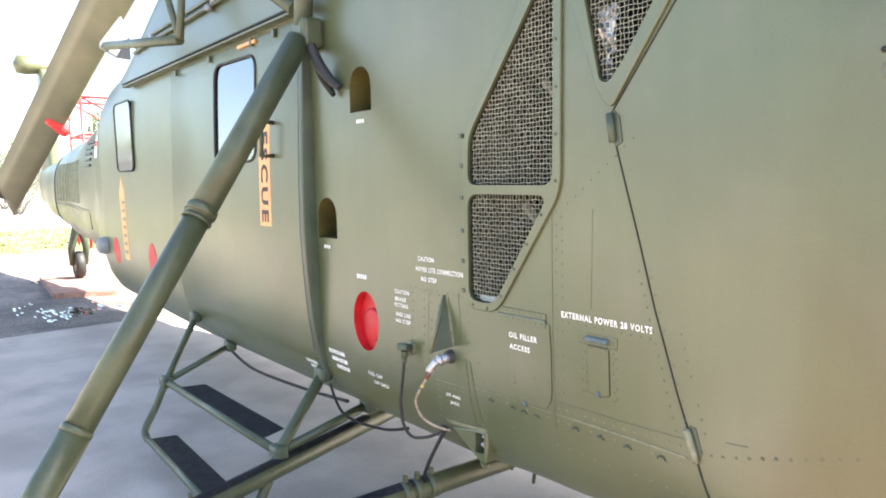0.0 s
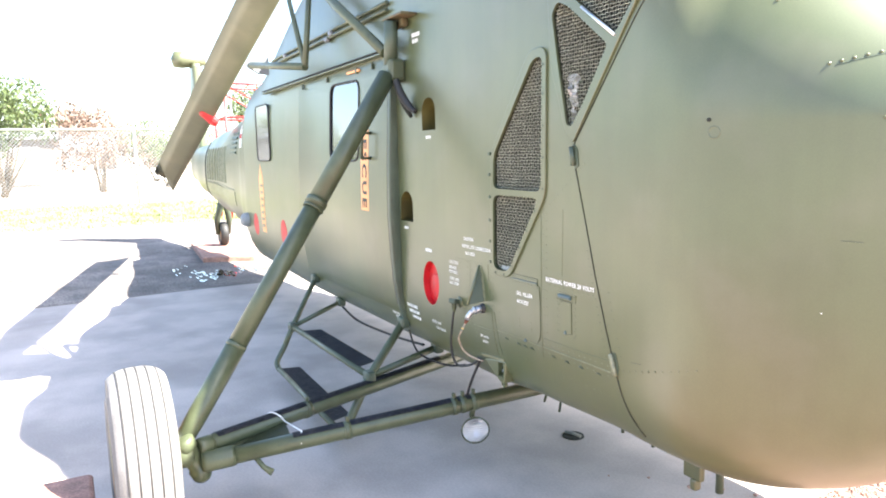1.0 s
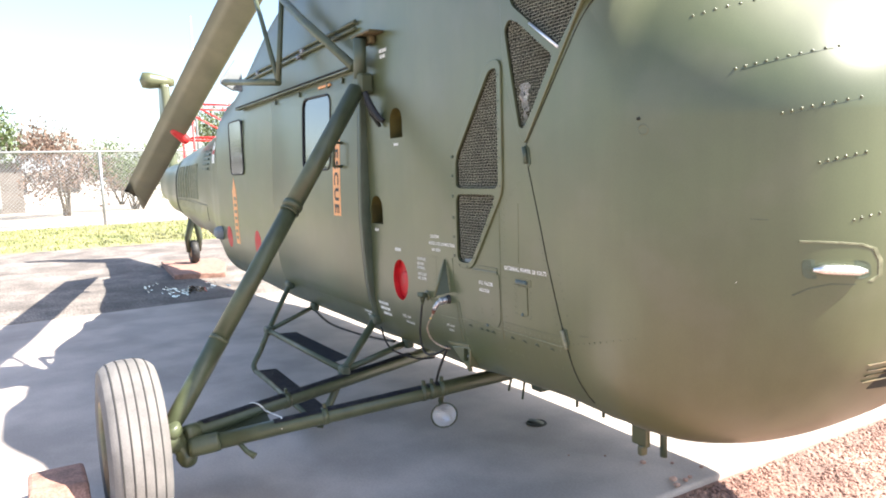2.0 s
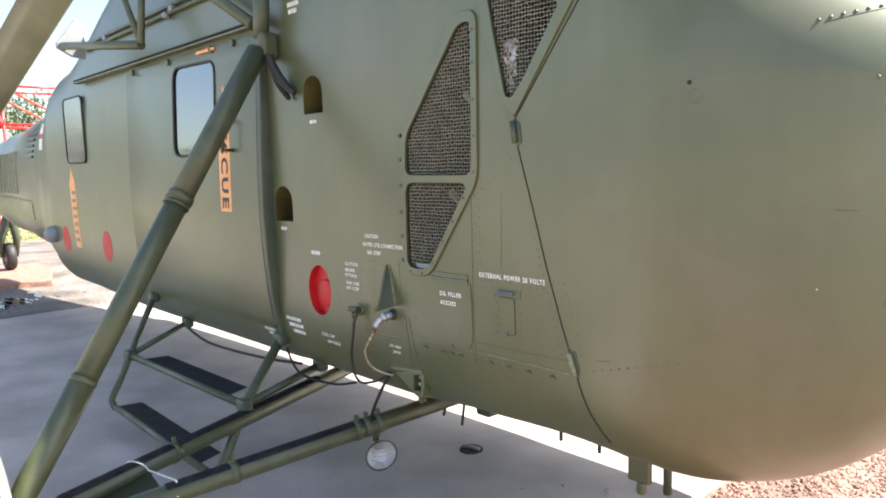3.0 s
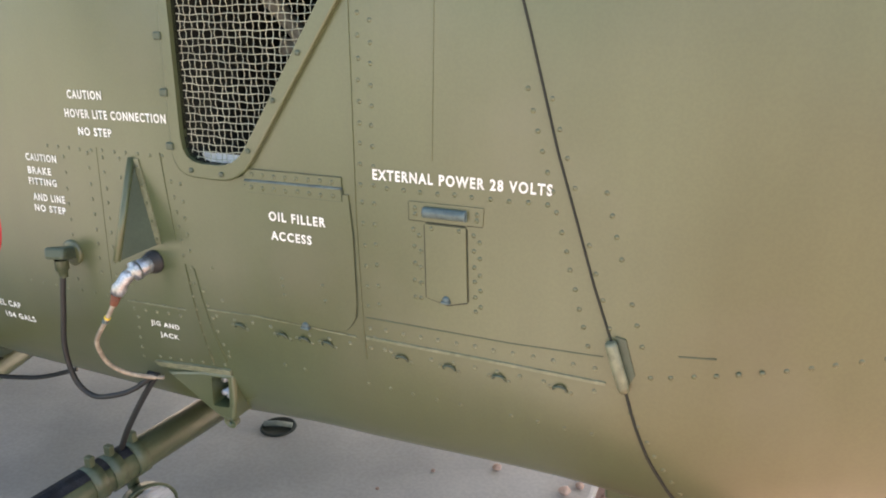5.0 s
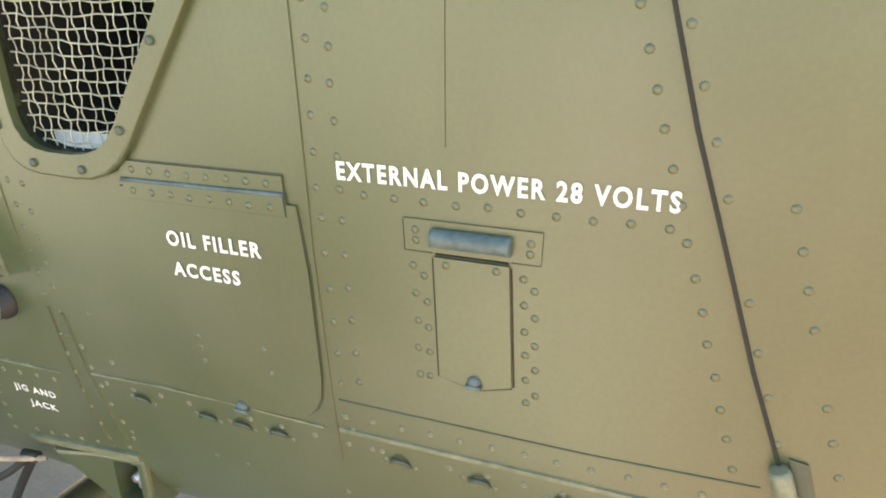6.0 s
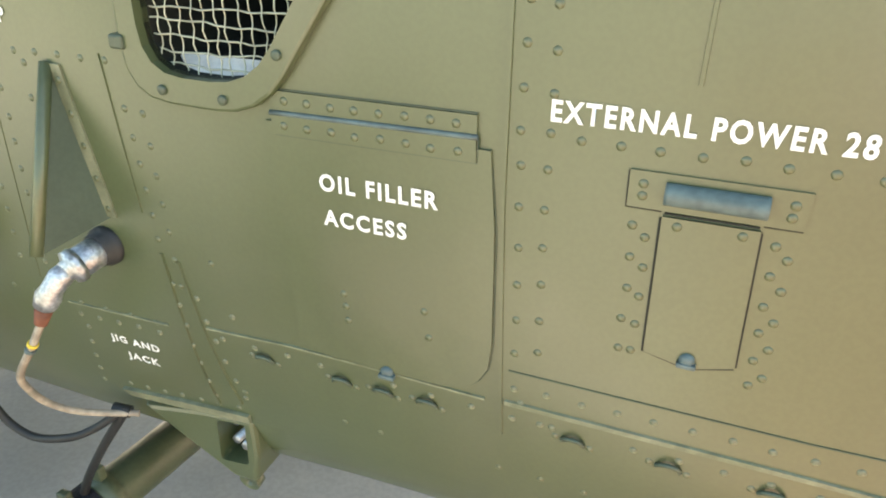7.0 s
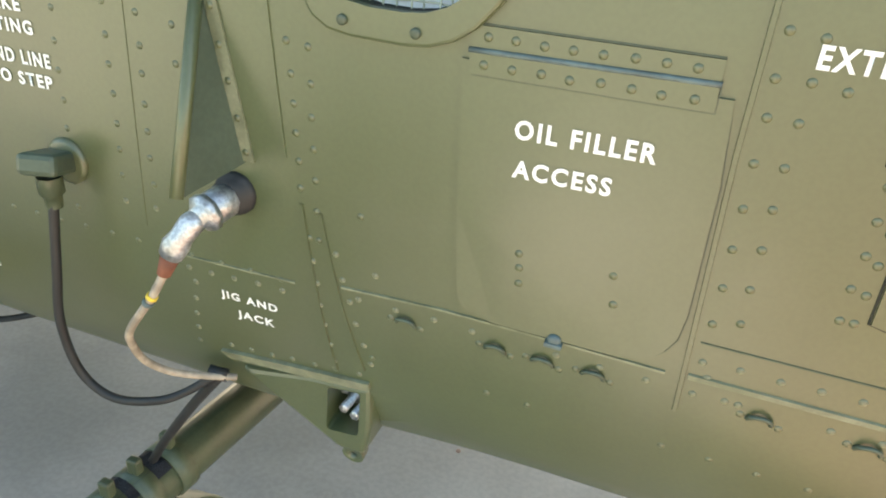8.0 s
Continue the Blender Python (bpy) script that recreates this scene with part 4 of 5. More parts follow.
for k in range(5):
    part("louvre", plate([(-5.25, 1.42 + 0.045 * k), (-5.0, 1.42 + 0.045 * k), (-5.0, 1.44 + 0.045 * k), (-5.25, 1.44 + 0.045 * k)], 0.012), M["paint_dark"], helicopter)

# fold joint and side panels of the tail boom
part("fold_joint", seam([(-7.74, 0.90), (-7.74, 1.22), (-7.74, 1.58)], 0.05, 0.006), M["gap"], helicopter, "dark gap of the tail fold joint")
# panel and ribs coloured pale to hold the bright reflections on the boom
part("boom_panel", plate([(-7.62, 0.98), (-5.15, 0.92), (-5.15, 1.05), (-7.62, 1.08)], 0.004), M["paint_edge"], helicopter, "tail boom panel, coloured paler for its bright reflection")
for k in range(10):
    x = -7.55 + 0.185 * k
    part("stiffener", seam([(x, 1.12), (x, 1.30), (x, 1.50)], 0.075, 0.014), M["paint_edge"], helicopter)
part("boom_panel", seam([(-7.70, 1.095), (-6.5, 1.085), (-5.15, 1.07)], 0.018, 0.004), M["paint_dark"], helicopter)
bm = bmesh.new()
p, n = skin(-4.22, 0.86, 0.0)
lathe(bm, [(0.0, 0.060), (0.02, 0.060), (0.05, 0.048), (0.065, 0.025), (0.07, 0.001)], p, n, 18)
part("dome_lamp", bm, M["roof"], helicopter, "pale blue-grey lamp dome")

# ---- undercarriage ----
HUB = Vector((-0.775, -1.962, 0.300))
TOP = Vector((-1.058, -0.940, 1.720))


def along(a, b, u):
    return Vector(a).lerp(Vector(b), u)


strut = new("shock_strut")
strut.parent = helicopter
rod("strut_cylinder", [TOP, along(TOP, HUB, 0.385)], 0.0405, M["strut"], strut, 20)
rod("strut_collar", [along(TOP, HUB, 0.365), along(TOP, HUB, 0.378)], 0.0455, M["strut"], strut, 20)
rod("strut_collar", [along(TOP, HUB, 0.385), along(TOP, HUB, 0.390)], 0.0440, M["strut"], strut, 20)
rod("strut_piston", [along(TOP, HUB, 0.385), along(TOP, HUB, 0.745)], 0.0375, M["strut"], strut, 20)
rod("strut_collar", [along(TOP, HUB, 0.735), along(TOP, HUB, 0.745)], 0.0405, M["strut"], strut, 20)
rod("strut_fork", [along(TOP, HUB, 0.745), along(TOP, HUB, 0.9), HUB], [0.040, 0.038, 0.030], M["strut"], strut, 20)
bm = bmesh.new()
box(bm, TOP.x, -0.905, 1.745, 0.085, 0.08, 0.10, 0.018)
part("top_fitting", bm, M["strut"], strut)
rod("strut_boot", [TOP + Vector((0.05, 0.02, -0.02)), TOP + Vector((0.075, 0.03, -0.08)), TOP + Vector((0.12, 0.05, -0.14)), TOP + Vector((0.15, 0.06, -0.16))], [0.014, 0.018, 0.015, 0.010], M["black"], strut, 10, "folded dark canvas boot", True)
rod("strut_boot", [TOP + Vector((0.05, 0.03, -0.06)), TOP + Vector((0.07, 0.045, -0.12)), TOP + Vector((0.11, 0.06, -0.18))], [0.012, 0.015, 0.008], M["bay"], strut, 10, "", True)

F_IN, F_OUT = Vector((-0.480, -0.30, 0.408)), Vector((-0.735, -1.85, 0.284))
R_IN, R_OUT = Vector((-1.395, -0.30, 0.314)), Vector((-0.767, -1.86, 0.331))


def arm(name, a, b, radius, strip, clamps):
    """A round lower arm with a black grip strip on top and clamps round it."""
    bm = bmesh.new()
    tube(bm, [a, along(a, b, 0.5), b], radius, 20)
    ob = part(name, bm, M["strut"], helicopter)
    d = (b - a).normalized()
    side = d.cross(Vector((0, 0, 1))).normalized()
    up = side.cross(d)
    bm = bmesh.new()
    u0, u1 = strip
    rows = []
    for k in range(13):
        p = along(a, b, u0 + (u1 - u0) * k / 12)
        rows.append([bm.verts.new(p + (up * math.cos(q) + side * math.sin(q)) * (radius + 0.003)) for q in (-0.75, -0.35, 0, 0.35, 0.75)])
    for r0, r1 in zip(rows, rows[1:]):
        for k in range(4):
            bm.faces.new((r0[k], r0[k + 1], r1[k + 1], r1[k]))
    bmesh.ops.solidify(bm, geom=list(bm.faces), thickness=0.004)
    part("grip_strip", bm, M["tread"], ob, "black gritty walkway strip")
    for u in clamps:
        rod("clamp", [along(a, b, u), along(a, b, u + 0.016)], radius + 0.0035, M["strut"], ob, 18)
        bm = bmesh.new()
        p = along(a, b, u + 0.006) + up * (radius + 0.012)
        box(bm, p.x, p.y, p.z, 0.016, 0.012, 0.022, 0.003)
        part("clamp_bolt", bm, M["strut"], ob)
    return ob


front_arm = arm("front_arm", F_IN, F_OUT, 0.0325, (0.343, 0.80), (0.326, 0.356, 0.380, 0.66))
rear_arm = arm("rear_arm", R_IN, R_OUT, 0.0325, (0.20, 0.965), (0.70,))
for p in (F_IN, R_IN):
    bm = bmesh.new()
    box(bm, p.x, p.y - 0.02, 0.372, 0.075, 0.09, 0.17, 0.012)
    part("arm_lug", bm, M["paint_dark"], helicopter)
q, along_arm = along(R_IN, R_OUT, 0.80), (R_OUT - R_IN).normalized()
side = along_arm.cross(Vector((0, 0, 1))).normalized()
loop = [q + (side * math.cos(k * math.pi / 8) + side.cross(along_arm) * math.sin(k * math.pi / 8)) * 0.037 + along_arm * 0.022 * math.sin(k * math.pi / 8 + 0.6) for k in range(9)]
rod("tie_strap", loop + [along(F_IN, F_OUT, 0.80) + Vector((0.01, 0.03, 0.040)), along(F_IN, F_OUT, 0.80) + Vector((0.035, 0.02, 0.0))], 0.0032, M["white"], rear_arm, 8, "pale tie strap wound round the arms")
# web plate between the arms and the knuckle that carries the axle
bm = bmesh.new()
f = bm.faces.new([bm.verts.new(v) for v in (along(R_IN, R_OUT, 0.78), along(R_IN, R_OUT, 0.98), along(F_IN, F_OUT, 0.98), along(F_IN, F_OUT, 0.80))])
bmesh.ops.solidify(bm, geom=[f], thickness=0.010)
bmesh.ops.recalc_face_normals(bm, faces=bm.faces)
part("web_plate", bm, M["strut"], helicopter, "green web plate between the lower arms")
for a0, b0, u0, r0 in ((F_IN, F_OUT, 0.935, 0.0385), (R_IN, R_OUT, 0.975, 0.035)):
    rod("arm_collar", [along(a0, b0, u0), along(a0, b0, u0 + 0.01), along(a0, b0, 1.0), along(a0, b0, 1.01)], [r0 * 0.94, r0, r0, r0 * 0.9], M["strut"], helicopter, 20)
bm = bmesh.new()
lathe(bm, [(-0.10, 0.001), (-0.10, 0.026), (-0.085, 0.036), (-0.05, 0.038), (-0.045, 0.032), (0.04, 0.032), (0.045, 0.040), (0.08, 0.040), (0.09, 0.030), (0.09, 0.001)], (-0.757, -1.895, 0.300), (0.10, -0.42, 1.0), 20)
part("knuckle", bm, M["strut"], helicopter, "worn green cast knuckle")
bm = bmesh.new()
lathe(bm, [(-0.030, 0.001), (-0.030, 0.046), (-0.02, 0.052), (0.02, 0.052), (0.03, 0.042), (0.03, 0.001)], (-0.765, -1.920, 0.320), (0, 1, 0), 22)
part("hub_flange", bm, M["strut"], helicopter)
rod("jack_peg", [along(F_IN, F_OUT, 0.90), along(F_IN, F_OUT, 0.89) + Vector((0.035, 0.02, -0.055)), along(F_IN, F_OUT, 0.88) + Vector((0.055, 0.03, -0.075))], [0.010, 0.010, 0.014], M["strut"], helicopter, 10)

# main wheel
wheel = new("main_wheel")
wheel.parent = helicopter
WC, WR, WW = Vector((-0.790, -2.058, 0.325)), 0.325, 0.213
bm = bmesh.new()
prof = []
for k in range(-10, 11):
    s = k / 10
    prof.append((s * WW / 2 * (0.86 if abs(s) > 0.9 else 1.0), WR - 0.045 * abs(s) ** 3.2 - (0.03 if abs(s) > 0.95 else 0)))
prof = [(-WW * 0.40, WR * 0.56), (-WW * 0.49, WR * 0.68)] + [(s, r) for s, r in prof] + [(WW * 0.49, WR * 0.68), (WW * 0.40, WR * 0.56)]
dense = []
for (s0, r0), (s1, r1) in zip(prof, prof[1:]):
    dense += [(s0 + (s1 - s0) * k / 3, r0 + (r1 - r0) * k / 3) for k in range(3)]
dense.append(prof[-1])
GROOVES = [(-0.066 + 0.033 * k) for k in range(5)]
shaped = []
for s, r in dense:
    shaped.append((s, r))
lathe(bm, shaped, WC, (0, 1, 0), 56)
for f in bm.faces:
    c = f.calc_center_median()
    f.material_index = 0
tyre = part("tyre", bm, [M["tyre"]], wheel, "dusty grey ribbed aircraft tyre")
for g in GROOVES:
    bm = bmesh.new()
    r = WR - 0.045 * abs(g / (WW / 2)) ** 3.2
    lathe(bm, [(g - 0.0028, r - 0.004), (g - 0.0028, r + 0.0012), (g + 0.0028, r + 0.0012), (g + 0.0028, r - 0.004)], WC, (0, 1, 0), 56)
    part("tread_groove", bm, M["groove"], tyre)
bm = bmesh.new()
lathe(bm, [(-WW * 0.42, WR * 0.58), (-WW * 0.46, WR * 0.55), (-WW * 0.40, WR * 0.50), (-WW * 0.18, WR * 0.46), (-WW * 0.16, WR * 0.22), (-WW * 0.34, WR * 0.18), (-WW * 0.36, 0.001)], WC, (0, 1, 0), 40)
lathe(bm, [(WW * 0.42, WR * 0.58), (WW * 0.46, WR * 0.55), (WW * 0.40, WR * 0.50), (WW * 0.2, WR * 0.44), (WW * 0.2, 0.001)], WC, (0, 1, 0), 40)
part("rim", bm, M["rim"], wheel, "tan painted wheel rim with rust")
rod("axle", [WC, Vector((WC.x, -1.88, WC.z))], 0.045, M["strut"], wheel, 16)
bm = bmesh.new()
lathe(bm, [(0, 0.07), (0.012, 0.07), (0.02, 0.045), (0.02, 0.002)], (WC.x, -1.955, WC.z), (0, 1, 0), 24)
part("brake_drum", bm, M["steel"], wheel)

# landing light under the front arm
LIGHT, FACE = Vector((-0.556, -0.816, 0.250)), Vector((0.93, -0.36, -0.10)).normalized()
light = new("landing_light")
light.parent = helicopter
bm = bmesh.new()
lathe(bm, [(-0.055, 0.001), (-0.052, 0.022), (-0.03, 0.044), (0.0, 0.058), (0.008, 0.060), (0.008, 0.055), (0.0, 0.053)], LIGHT, FACE, 32)
part("housing", bm, M["strut"], light)
bm = bmesh.new()
lathe(bm, [(-0.036, 0.001), (-0.030, 0.025), (-0.012, 0.044), (0.002, 0.053)], LIGHT, FACE, 32)
part("reflector", bm, M["mirror"], light)
bm = bmesh.new()
q = FACE.to_track_quat("Z", "Y")
N = 24
grid = {}
for i in range(13):
    for j in range(N + 1):
        u, v = (i / 12 * 2 - 1), (j / N * 2 - 1)
        r = math.sqrt(max(0, 1 - v * v)) * 0.053
        rib = 0.0036 if j % 2 else 0.0
        grid[i, j] = bm.verts.new(LIGHT + q @ Vector((u * r, v * 0.053, 0.008 + 0.008 * (1 - (u * u * (1 - v * v) + v * v)) + rib)))
for i in range(12):
    for j in range(N):
        bm.faces.new((grid[i, j], grid[i + 1, j], grid[i + 1, j + 1], grid[i, j + 1]))
bmesh.ops.remove_doubles(bm, verts=bm.verts, dist=0.0003)
part("ribbed_lens", bm, M["lens"], light, "ribbed clear glass lens")
rod("light_bracket", [LIGHT - FACE * 0.03, LIGHT - FACE * 0.02 + Vector((-0.02, 0.0, 0.05)), along(F_IN, F_OUT, 0.330)], 0.012, M["strut"], light, 10)
rod("light_lead", [under + Vector((0.0, 0, -0.004)), Vector((-0.488, -0.852, 0.520)), Vector((-0.535, -0.850, 0.450)), along(F_IN, F_OUT, 0.350) + Vector((0.0, 0, 0.03))], 0.0055, M["black"], light, 8, "", True)

# boarding steps
steps = new("boarding_step")
steps.parent = helicopter
A1, A2 = Vector((-2.477, -0.855, 0.605)), Vector((-1.156, -0.850, 0.587))
J1, J2 = Vector((-2.235, -1.085, 0.370)), Vector((-1.105, -1.055, 0.367))
K1, K2 = Vector((-2.180, -1.200, 0.150)), Vector((-1.000, -1.225, 0.170))
rod("step_tube", [A1, J1, J1.lerp(K1, 0.5) + Vector((-0.02, 0, 0)), K1 + Vector((-0.015, 0, 0.03)), K1 + Vector((0.03, 0, -0.005))], 0.0165, M["strut"], steps, 12, "", True)
rod("step_tube", [A2, J2, J2.lerp(K2, 0.6), K2 + Vector((-0.02, 0, -0.02)), K2 + Vector((-0.08, -0.01, -0.02))], 0.020, M["strut"], steps, 12)
rod("step_rung", [J1, J2], 0.016, M["strut"], steps, 12)
rod("step_rung", [K1, K2 + Vector((-0.03, 0, -0.02))], 0.015, M["strut"], steps, 12)
rod("step_brace", [J1, Vector((-2.265, -0.765, 0.480))], 0.014, M["strut"], steps, 10)
rod("step_brace", [J2, Vector((-1.10, -0.70, 0.455))], 0.016, M["strut"], steps, 10)
for p in (A1, A2, Vector((-2.265, -0.765, 0.480)), Vector((-1.10, -0.70, 0.455)), J1, J2):
    bm = bmesh.new()
    box(bm, p.x, p.y, p.z, 0.065, 0.05, 0.055, 0.014)
    part("step_joint", bm, M["paint_dark"], steps)


def tread(a, b, depth, u0, u1):
    bm = bmesh.new()
    p, q = along(a, b, u0), along(a, b, u1)
    back = Vector((0, depth, 0.004))
    vs = [bm.verts.new(v) for v in (p, q, q + back + Vector((-0.03, 0, 0)), p + back + Vector((0.04, 0, 0)))]
    f = bm.faces.new(vs)
    bmesh.ops.solidify(bm, geom=[f], thickness=0.012)
    bmesh.ops.recalc_face_normals(bm, faces=bm.faces)
    part("step_tread", bm, M["tread"], steps, "black gritty tread")


tread(J1 + Vector((0, 0, 0.016)), J2 + Vector((0, 0, 0.016)), 0.095, 0.17, 0.90)
tread(K1 + Vector((0, 0, 0.014)), K2 + Vector((0, 0, -0.006)), 0.10, 0.06, 0.86)
# loose leads under the belly
rod("belly_lead", [(-2.45, -0.70, 0.42), (-2.2, -0.68, 0.36), (-1.7, -0.66, 0.37), (-1.25, -0.70, 0.43)], 0.007, M["black"], helicopter, 8, "", True)
rod("belly_lead", [(-1.20, -0.80, 0.53), (-1.10, -0.80, 0.44), (-0.98, -0.72, 0.40), (-0.9, -0.66, 0.41)], 0.005, M["black"], helicopter, 8, "", True)
rod("drain_pipe", [(-0.62, -0.30, 0.42), (-0.64, -0.32, 0.20)], 0.006, M["strut"], helicopter, 6)
rod("drain_pipe", [(-0.70, -0.30, 0.42), (-0.74, -0.33, 0.22)], 0.006, M["strut"], helicopter, 6)
# tow fitting under the nose
bm = bmesh.new()
box(bm, 0.303, -0.500, 0.390, 0.074, 0.022, 0.150, 0.006)
box(bm, 0.312, -0.502, 0.300, 0.026, 0.030, 0.040, 0.008)
part("tow_fitting", bm, M["paint"], helicopter)
rod("drain_mast", [(0.372, -0.46, 0.46), (0.372, -0.46, 0.285)], 0.013, M["paint_dark"], helicopter, 10)
for x in (0.10, 0.24):
    rod("drain_stub", [(x, -0.62, 0.49), (x, -0.62, 0.425)], 0.006, M["paint_dark"], helicopter, 8)

# ---- upper fittings ----
MAST = Vector((-1.96, -1.02, 1.862))
outrigger = new("outrigger")
outrigger.parent = helicopter
rod("outrigger_tube", [MAST, (-2.41, -0.96, 2.31), (-2.85, -0.90, 2.72)], 0.015, M["strut"], outrigger, 10)
rod("outrigger_tube", [MAST, (-2.12, -0.93, 2.27), (-2.28, -0.84, 2.66)], 0.017, M["strut"], outrigger, 10)
rod("outrigger_tube", [MAST, (-2.86, -1.10, 1.972)], 0.021, M["strut"], outrigger, 10)
bm = bmesh.new()
lo = [bm.verts.new((-2.875, y, z)) for y, z in ((-1.125, 1.960), (-1.125, 1.985), (-1.020, 2.125), (-0.982, 2.070), (-0.982, 1.912), (-1.050, 1.918))]
hi = [bm.verts.new((-2.845, v.co.y, v.co.z)) for v in lo]
bm.faces.new(lo)
bm.faces.new(hi[::-1])
for k in range(6):
    bm.faces.new((lo[k], hi[k], hi[(k + 1) % 6], lo[(k + 1) % 6]))
bmesh.ops.recalc_face_normals(bm, faces=bm.faces)
bmesh.ops.bevel(bm, geom=list(bm.edges), offset=0.004, segments=2, affect="EDGES", profile=0.5)
part("vane", bm, M["roof"], outrigger, "pale grey vane at the tube's end")
rod("mast_brace", [(-1.09, -0.930, 1.825), (-1.80, -0.925, 2.195), (-2.40, -0.90, 2.52)], 0.023, M["strut"], helicopter, 12)
rod("mast_brace", [TOP + Vector((0, 0.02, 0.05)), (-1.02, -0.93, 1.95)], 0.03, M["paint_dark"], helicopter, 12)
bm = bmesh.new()
box(bm, -0.99, -0.905, 1.962, 0.20, 0.075, 0.012, 0.004)
box(bm, -1.02, -0.885, 1.945, 0.10, 0.03, 0.045, 0.006)
part("brace_shelf", bm, M["stain"], helicopter, "rust-stained bracket over the strut")

# rotor head and the drooping blade
rod("rotor_mast", [(-1.2, AXIS_Y, 2.4), (-1.2, AXIS_Y, 3.98)], [0.20, 0.09], M["paint_dark"], helicopter, 20)
bm = bmesh.new()
lathe(bm, [(-0.12, 0.02), (-0.10, 0.30), (0.02, 0.34), (0.14, 0.20), (0.18, 0.02)], (-1.2, AXIS_Y, 4.02), (0, 0, 1), 28)
part("rotor_hub", bm, M["strut"], helicopter)


def blade(name, root, tip, sag, chord, lead):
    """A slightly tapered, drooping rotor blade with a rounded nose and a thin tail."""
    bm = bmesh.new()
    root, tip = Vector(root), Vector(tip)
    rows = []
    for i in range(25):
        u = i / 24
        p = root.lerp(tip, u) + Vector((0, 0, sag * math.sin(math.pi * u) ** 1.0 * (1 - 0.2 * u)))
        c = chord * (0.55 + 0.45 * min(1, u * 6))
        ring = []
        for s, h in ((-0.28, 0), (-0.22, 0.045), (0.0, 0.06), (0.35, 0.035), (0.72, 0.004), (0.35, -0.025), (0.0, -0.045), (-0.22, -0.035)):
            slant = (-2.0 * (s + 0.28) * c) if i == 24 else 0
            ring.append(bm.verts.new(p + Vector(lead) * s * c + Vector((0, 0, 1)) * h * c * 1.4 + (tip - root).normalized() * slant))
        rows.append(ring)
    for r0, r1 in zip(rows, rows[1:]):
        for k in range(8):
            bm.faces.new((r0[k], r0[(k + 1) % 8], r1[(k + 1) % 8], r1[k])).smooth = True
    bm.faces.new(rows[0][::-1])
    bm.faces.new(rows[-1])
    bmesh.ops.recalc_face_normals(bm, faces=bm.faces)
    return part(name, bm, M["blade"], helicopter, "drooping tan-brown rotor blade")


rotor_blade = blade("rotor_blade", (-1.40, -0.12, 4.13), (-8.60, -0.968, 0.978), 0.03, 0.33, (0.0, -0.908, 0.418))
bm = bmesh.new()
box(bm, -6.6, -0.700, 1.850, 0.12, 0.24, 0.11, 0.04, Euler((-0.75, 0.1, 0.0)).to_matrix())
part("tie_down_sock", bm, M["redpaint"], rotor_blade, "red tie-down sock on the blade")

# tail: pylon, gearbox and wheel
bm = bmesh.new()
prism(bm, [(-10.85, 1.12), (-10.05, 1.25), (-10.33, 2.92), (-10.62, 2.92)], AXIS_Y - 0.07, AXIS_Y + 0.07)
bmesh.ops.bevel(bm, geom=list(bm.edges), offset=0.05, segments=3, affect="EDGES", profile=0.5)
part("tail_pylon", bm, M["paint"], helicopter)
bm = bmesh.new()
lathe(bm, [(-0.30, 0.01), (-0.29, 0.06), (-0.12, 0.10), (0.08, 0.135), (0.20, 0.125), (0.24, 0.02)], (-10.5, AXIS_Y - 0.12, 2.97), (0, -1, 0.05), 18)
part("tail_gearbox", bm, M["paint"], helicopter)
tail_wheel = new("tail_wheel")
tail_wheel.parent = helicopter
bm = bmesh.new()
lathe(bm, [(-0.045, 0.09), (-0.06, 0.12), (-0.055, 0.165), (-0.02, 0.18), (0.02, 0.18), (0.055, 0.165), (0.06, 0.12), (0.045, 0.09)], (-9.25, -0.12, 0.235), (0, 1, 0), 28)
part("tyre", bm, M["black"], tail_wheel)
bm = bmesh.new()
lathe(bm, [(-0.05, 0.01), (-0.05, 0.09), (0.05, 0.09), (0.05, 0.01)], (-9.25, -0.12, 0.235), (0, 1, 0), 20)
part("rim", bm, M["rim"], tail_wheel)
rod("tail_strut", [(-9.25, -0.20, 0.235), (-9.2, -0.21, 0.45), (-8.95, -0.16, 0.80)], [0.03, 0.045, 0.055], M["paint_dark"], tail_wheel, 12)
rod("tail_strut", [(-9.25, -0.04, 0.235), (-9.2, -0.03, 0.45), (-8.95, -0.12, 0.80)], [0.03, 0.045, 0.055], M["paint_dark"], tail_wheel, 12)

# small things on the nose door: a grip in its recess, a vent, a stud and scuffs
GRIP = [(0.988, 1.033), (1.005, 1.033), (1.022, 1.031), (1.038, 1.029), (1.050, 1.027), (1.060, 1.025)]
# flat plate on the skin; its darker green paints the recess's shade
recess = part("recess_shade", plate(rounded([(0.972, 1.060), (1.066, 1.052), (1.068, 1.004), (0.975, 1.008)], 0.015), 0.0012), M["paint_dark"], helicopter, "dark green plate painted as the shade of the grip recess")
bm = bmesh.new()
tube(bm, [skin(x, z, 0.012)[0] for x, z in GRIP], [0.005, 0.012, 0.0125, 0.0125, 0.012, 0.005], 14)
part("door_grip", bm, M["mirror"], recess, "bright polished grip on the nose door")
edge = bmesh.new()
seam([(0.968, 1.106), (1.000, 1.104), (1.032, 1.100), (1.056, 1.095), (1.071, 1.082), (1.077, 1.050), (1.076, 1.012), (1.066, 0.996)], 0.007, 0.0026, edge)
part("recess_rim", edge, M["paint_edge"], recess, "pale worn rim of the recess")
part("nose_panel_line", seam([(0.958, 0.963), (0.985, 0.982), (1.018, 0.993), (1.050, 0.990)], 0.005, 0.0008), M["paint_dark"], helicopter)
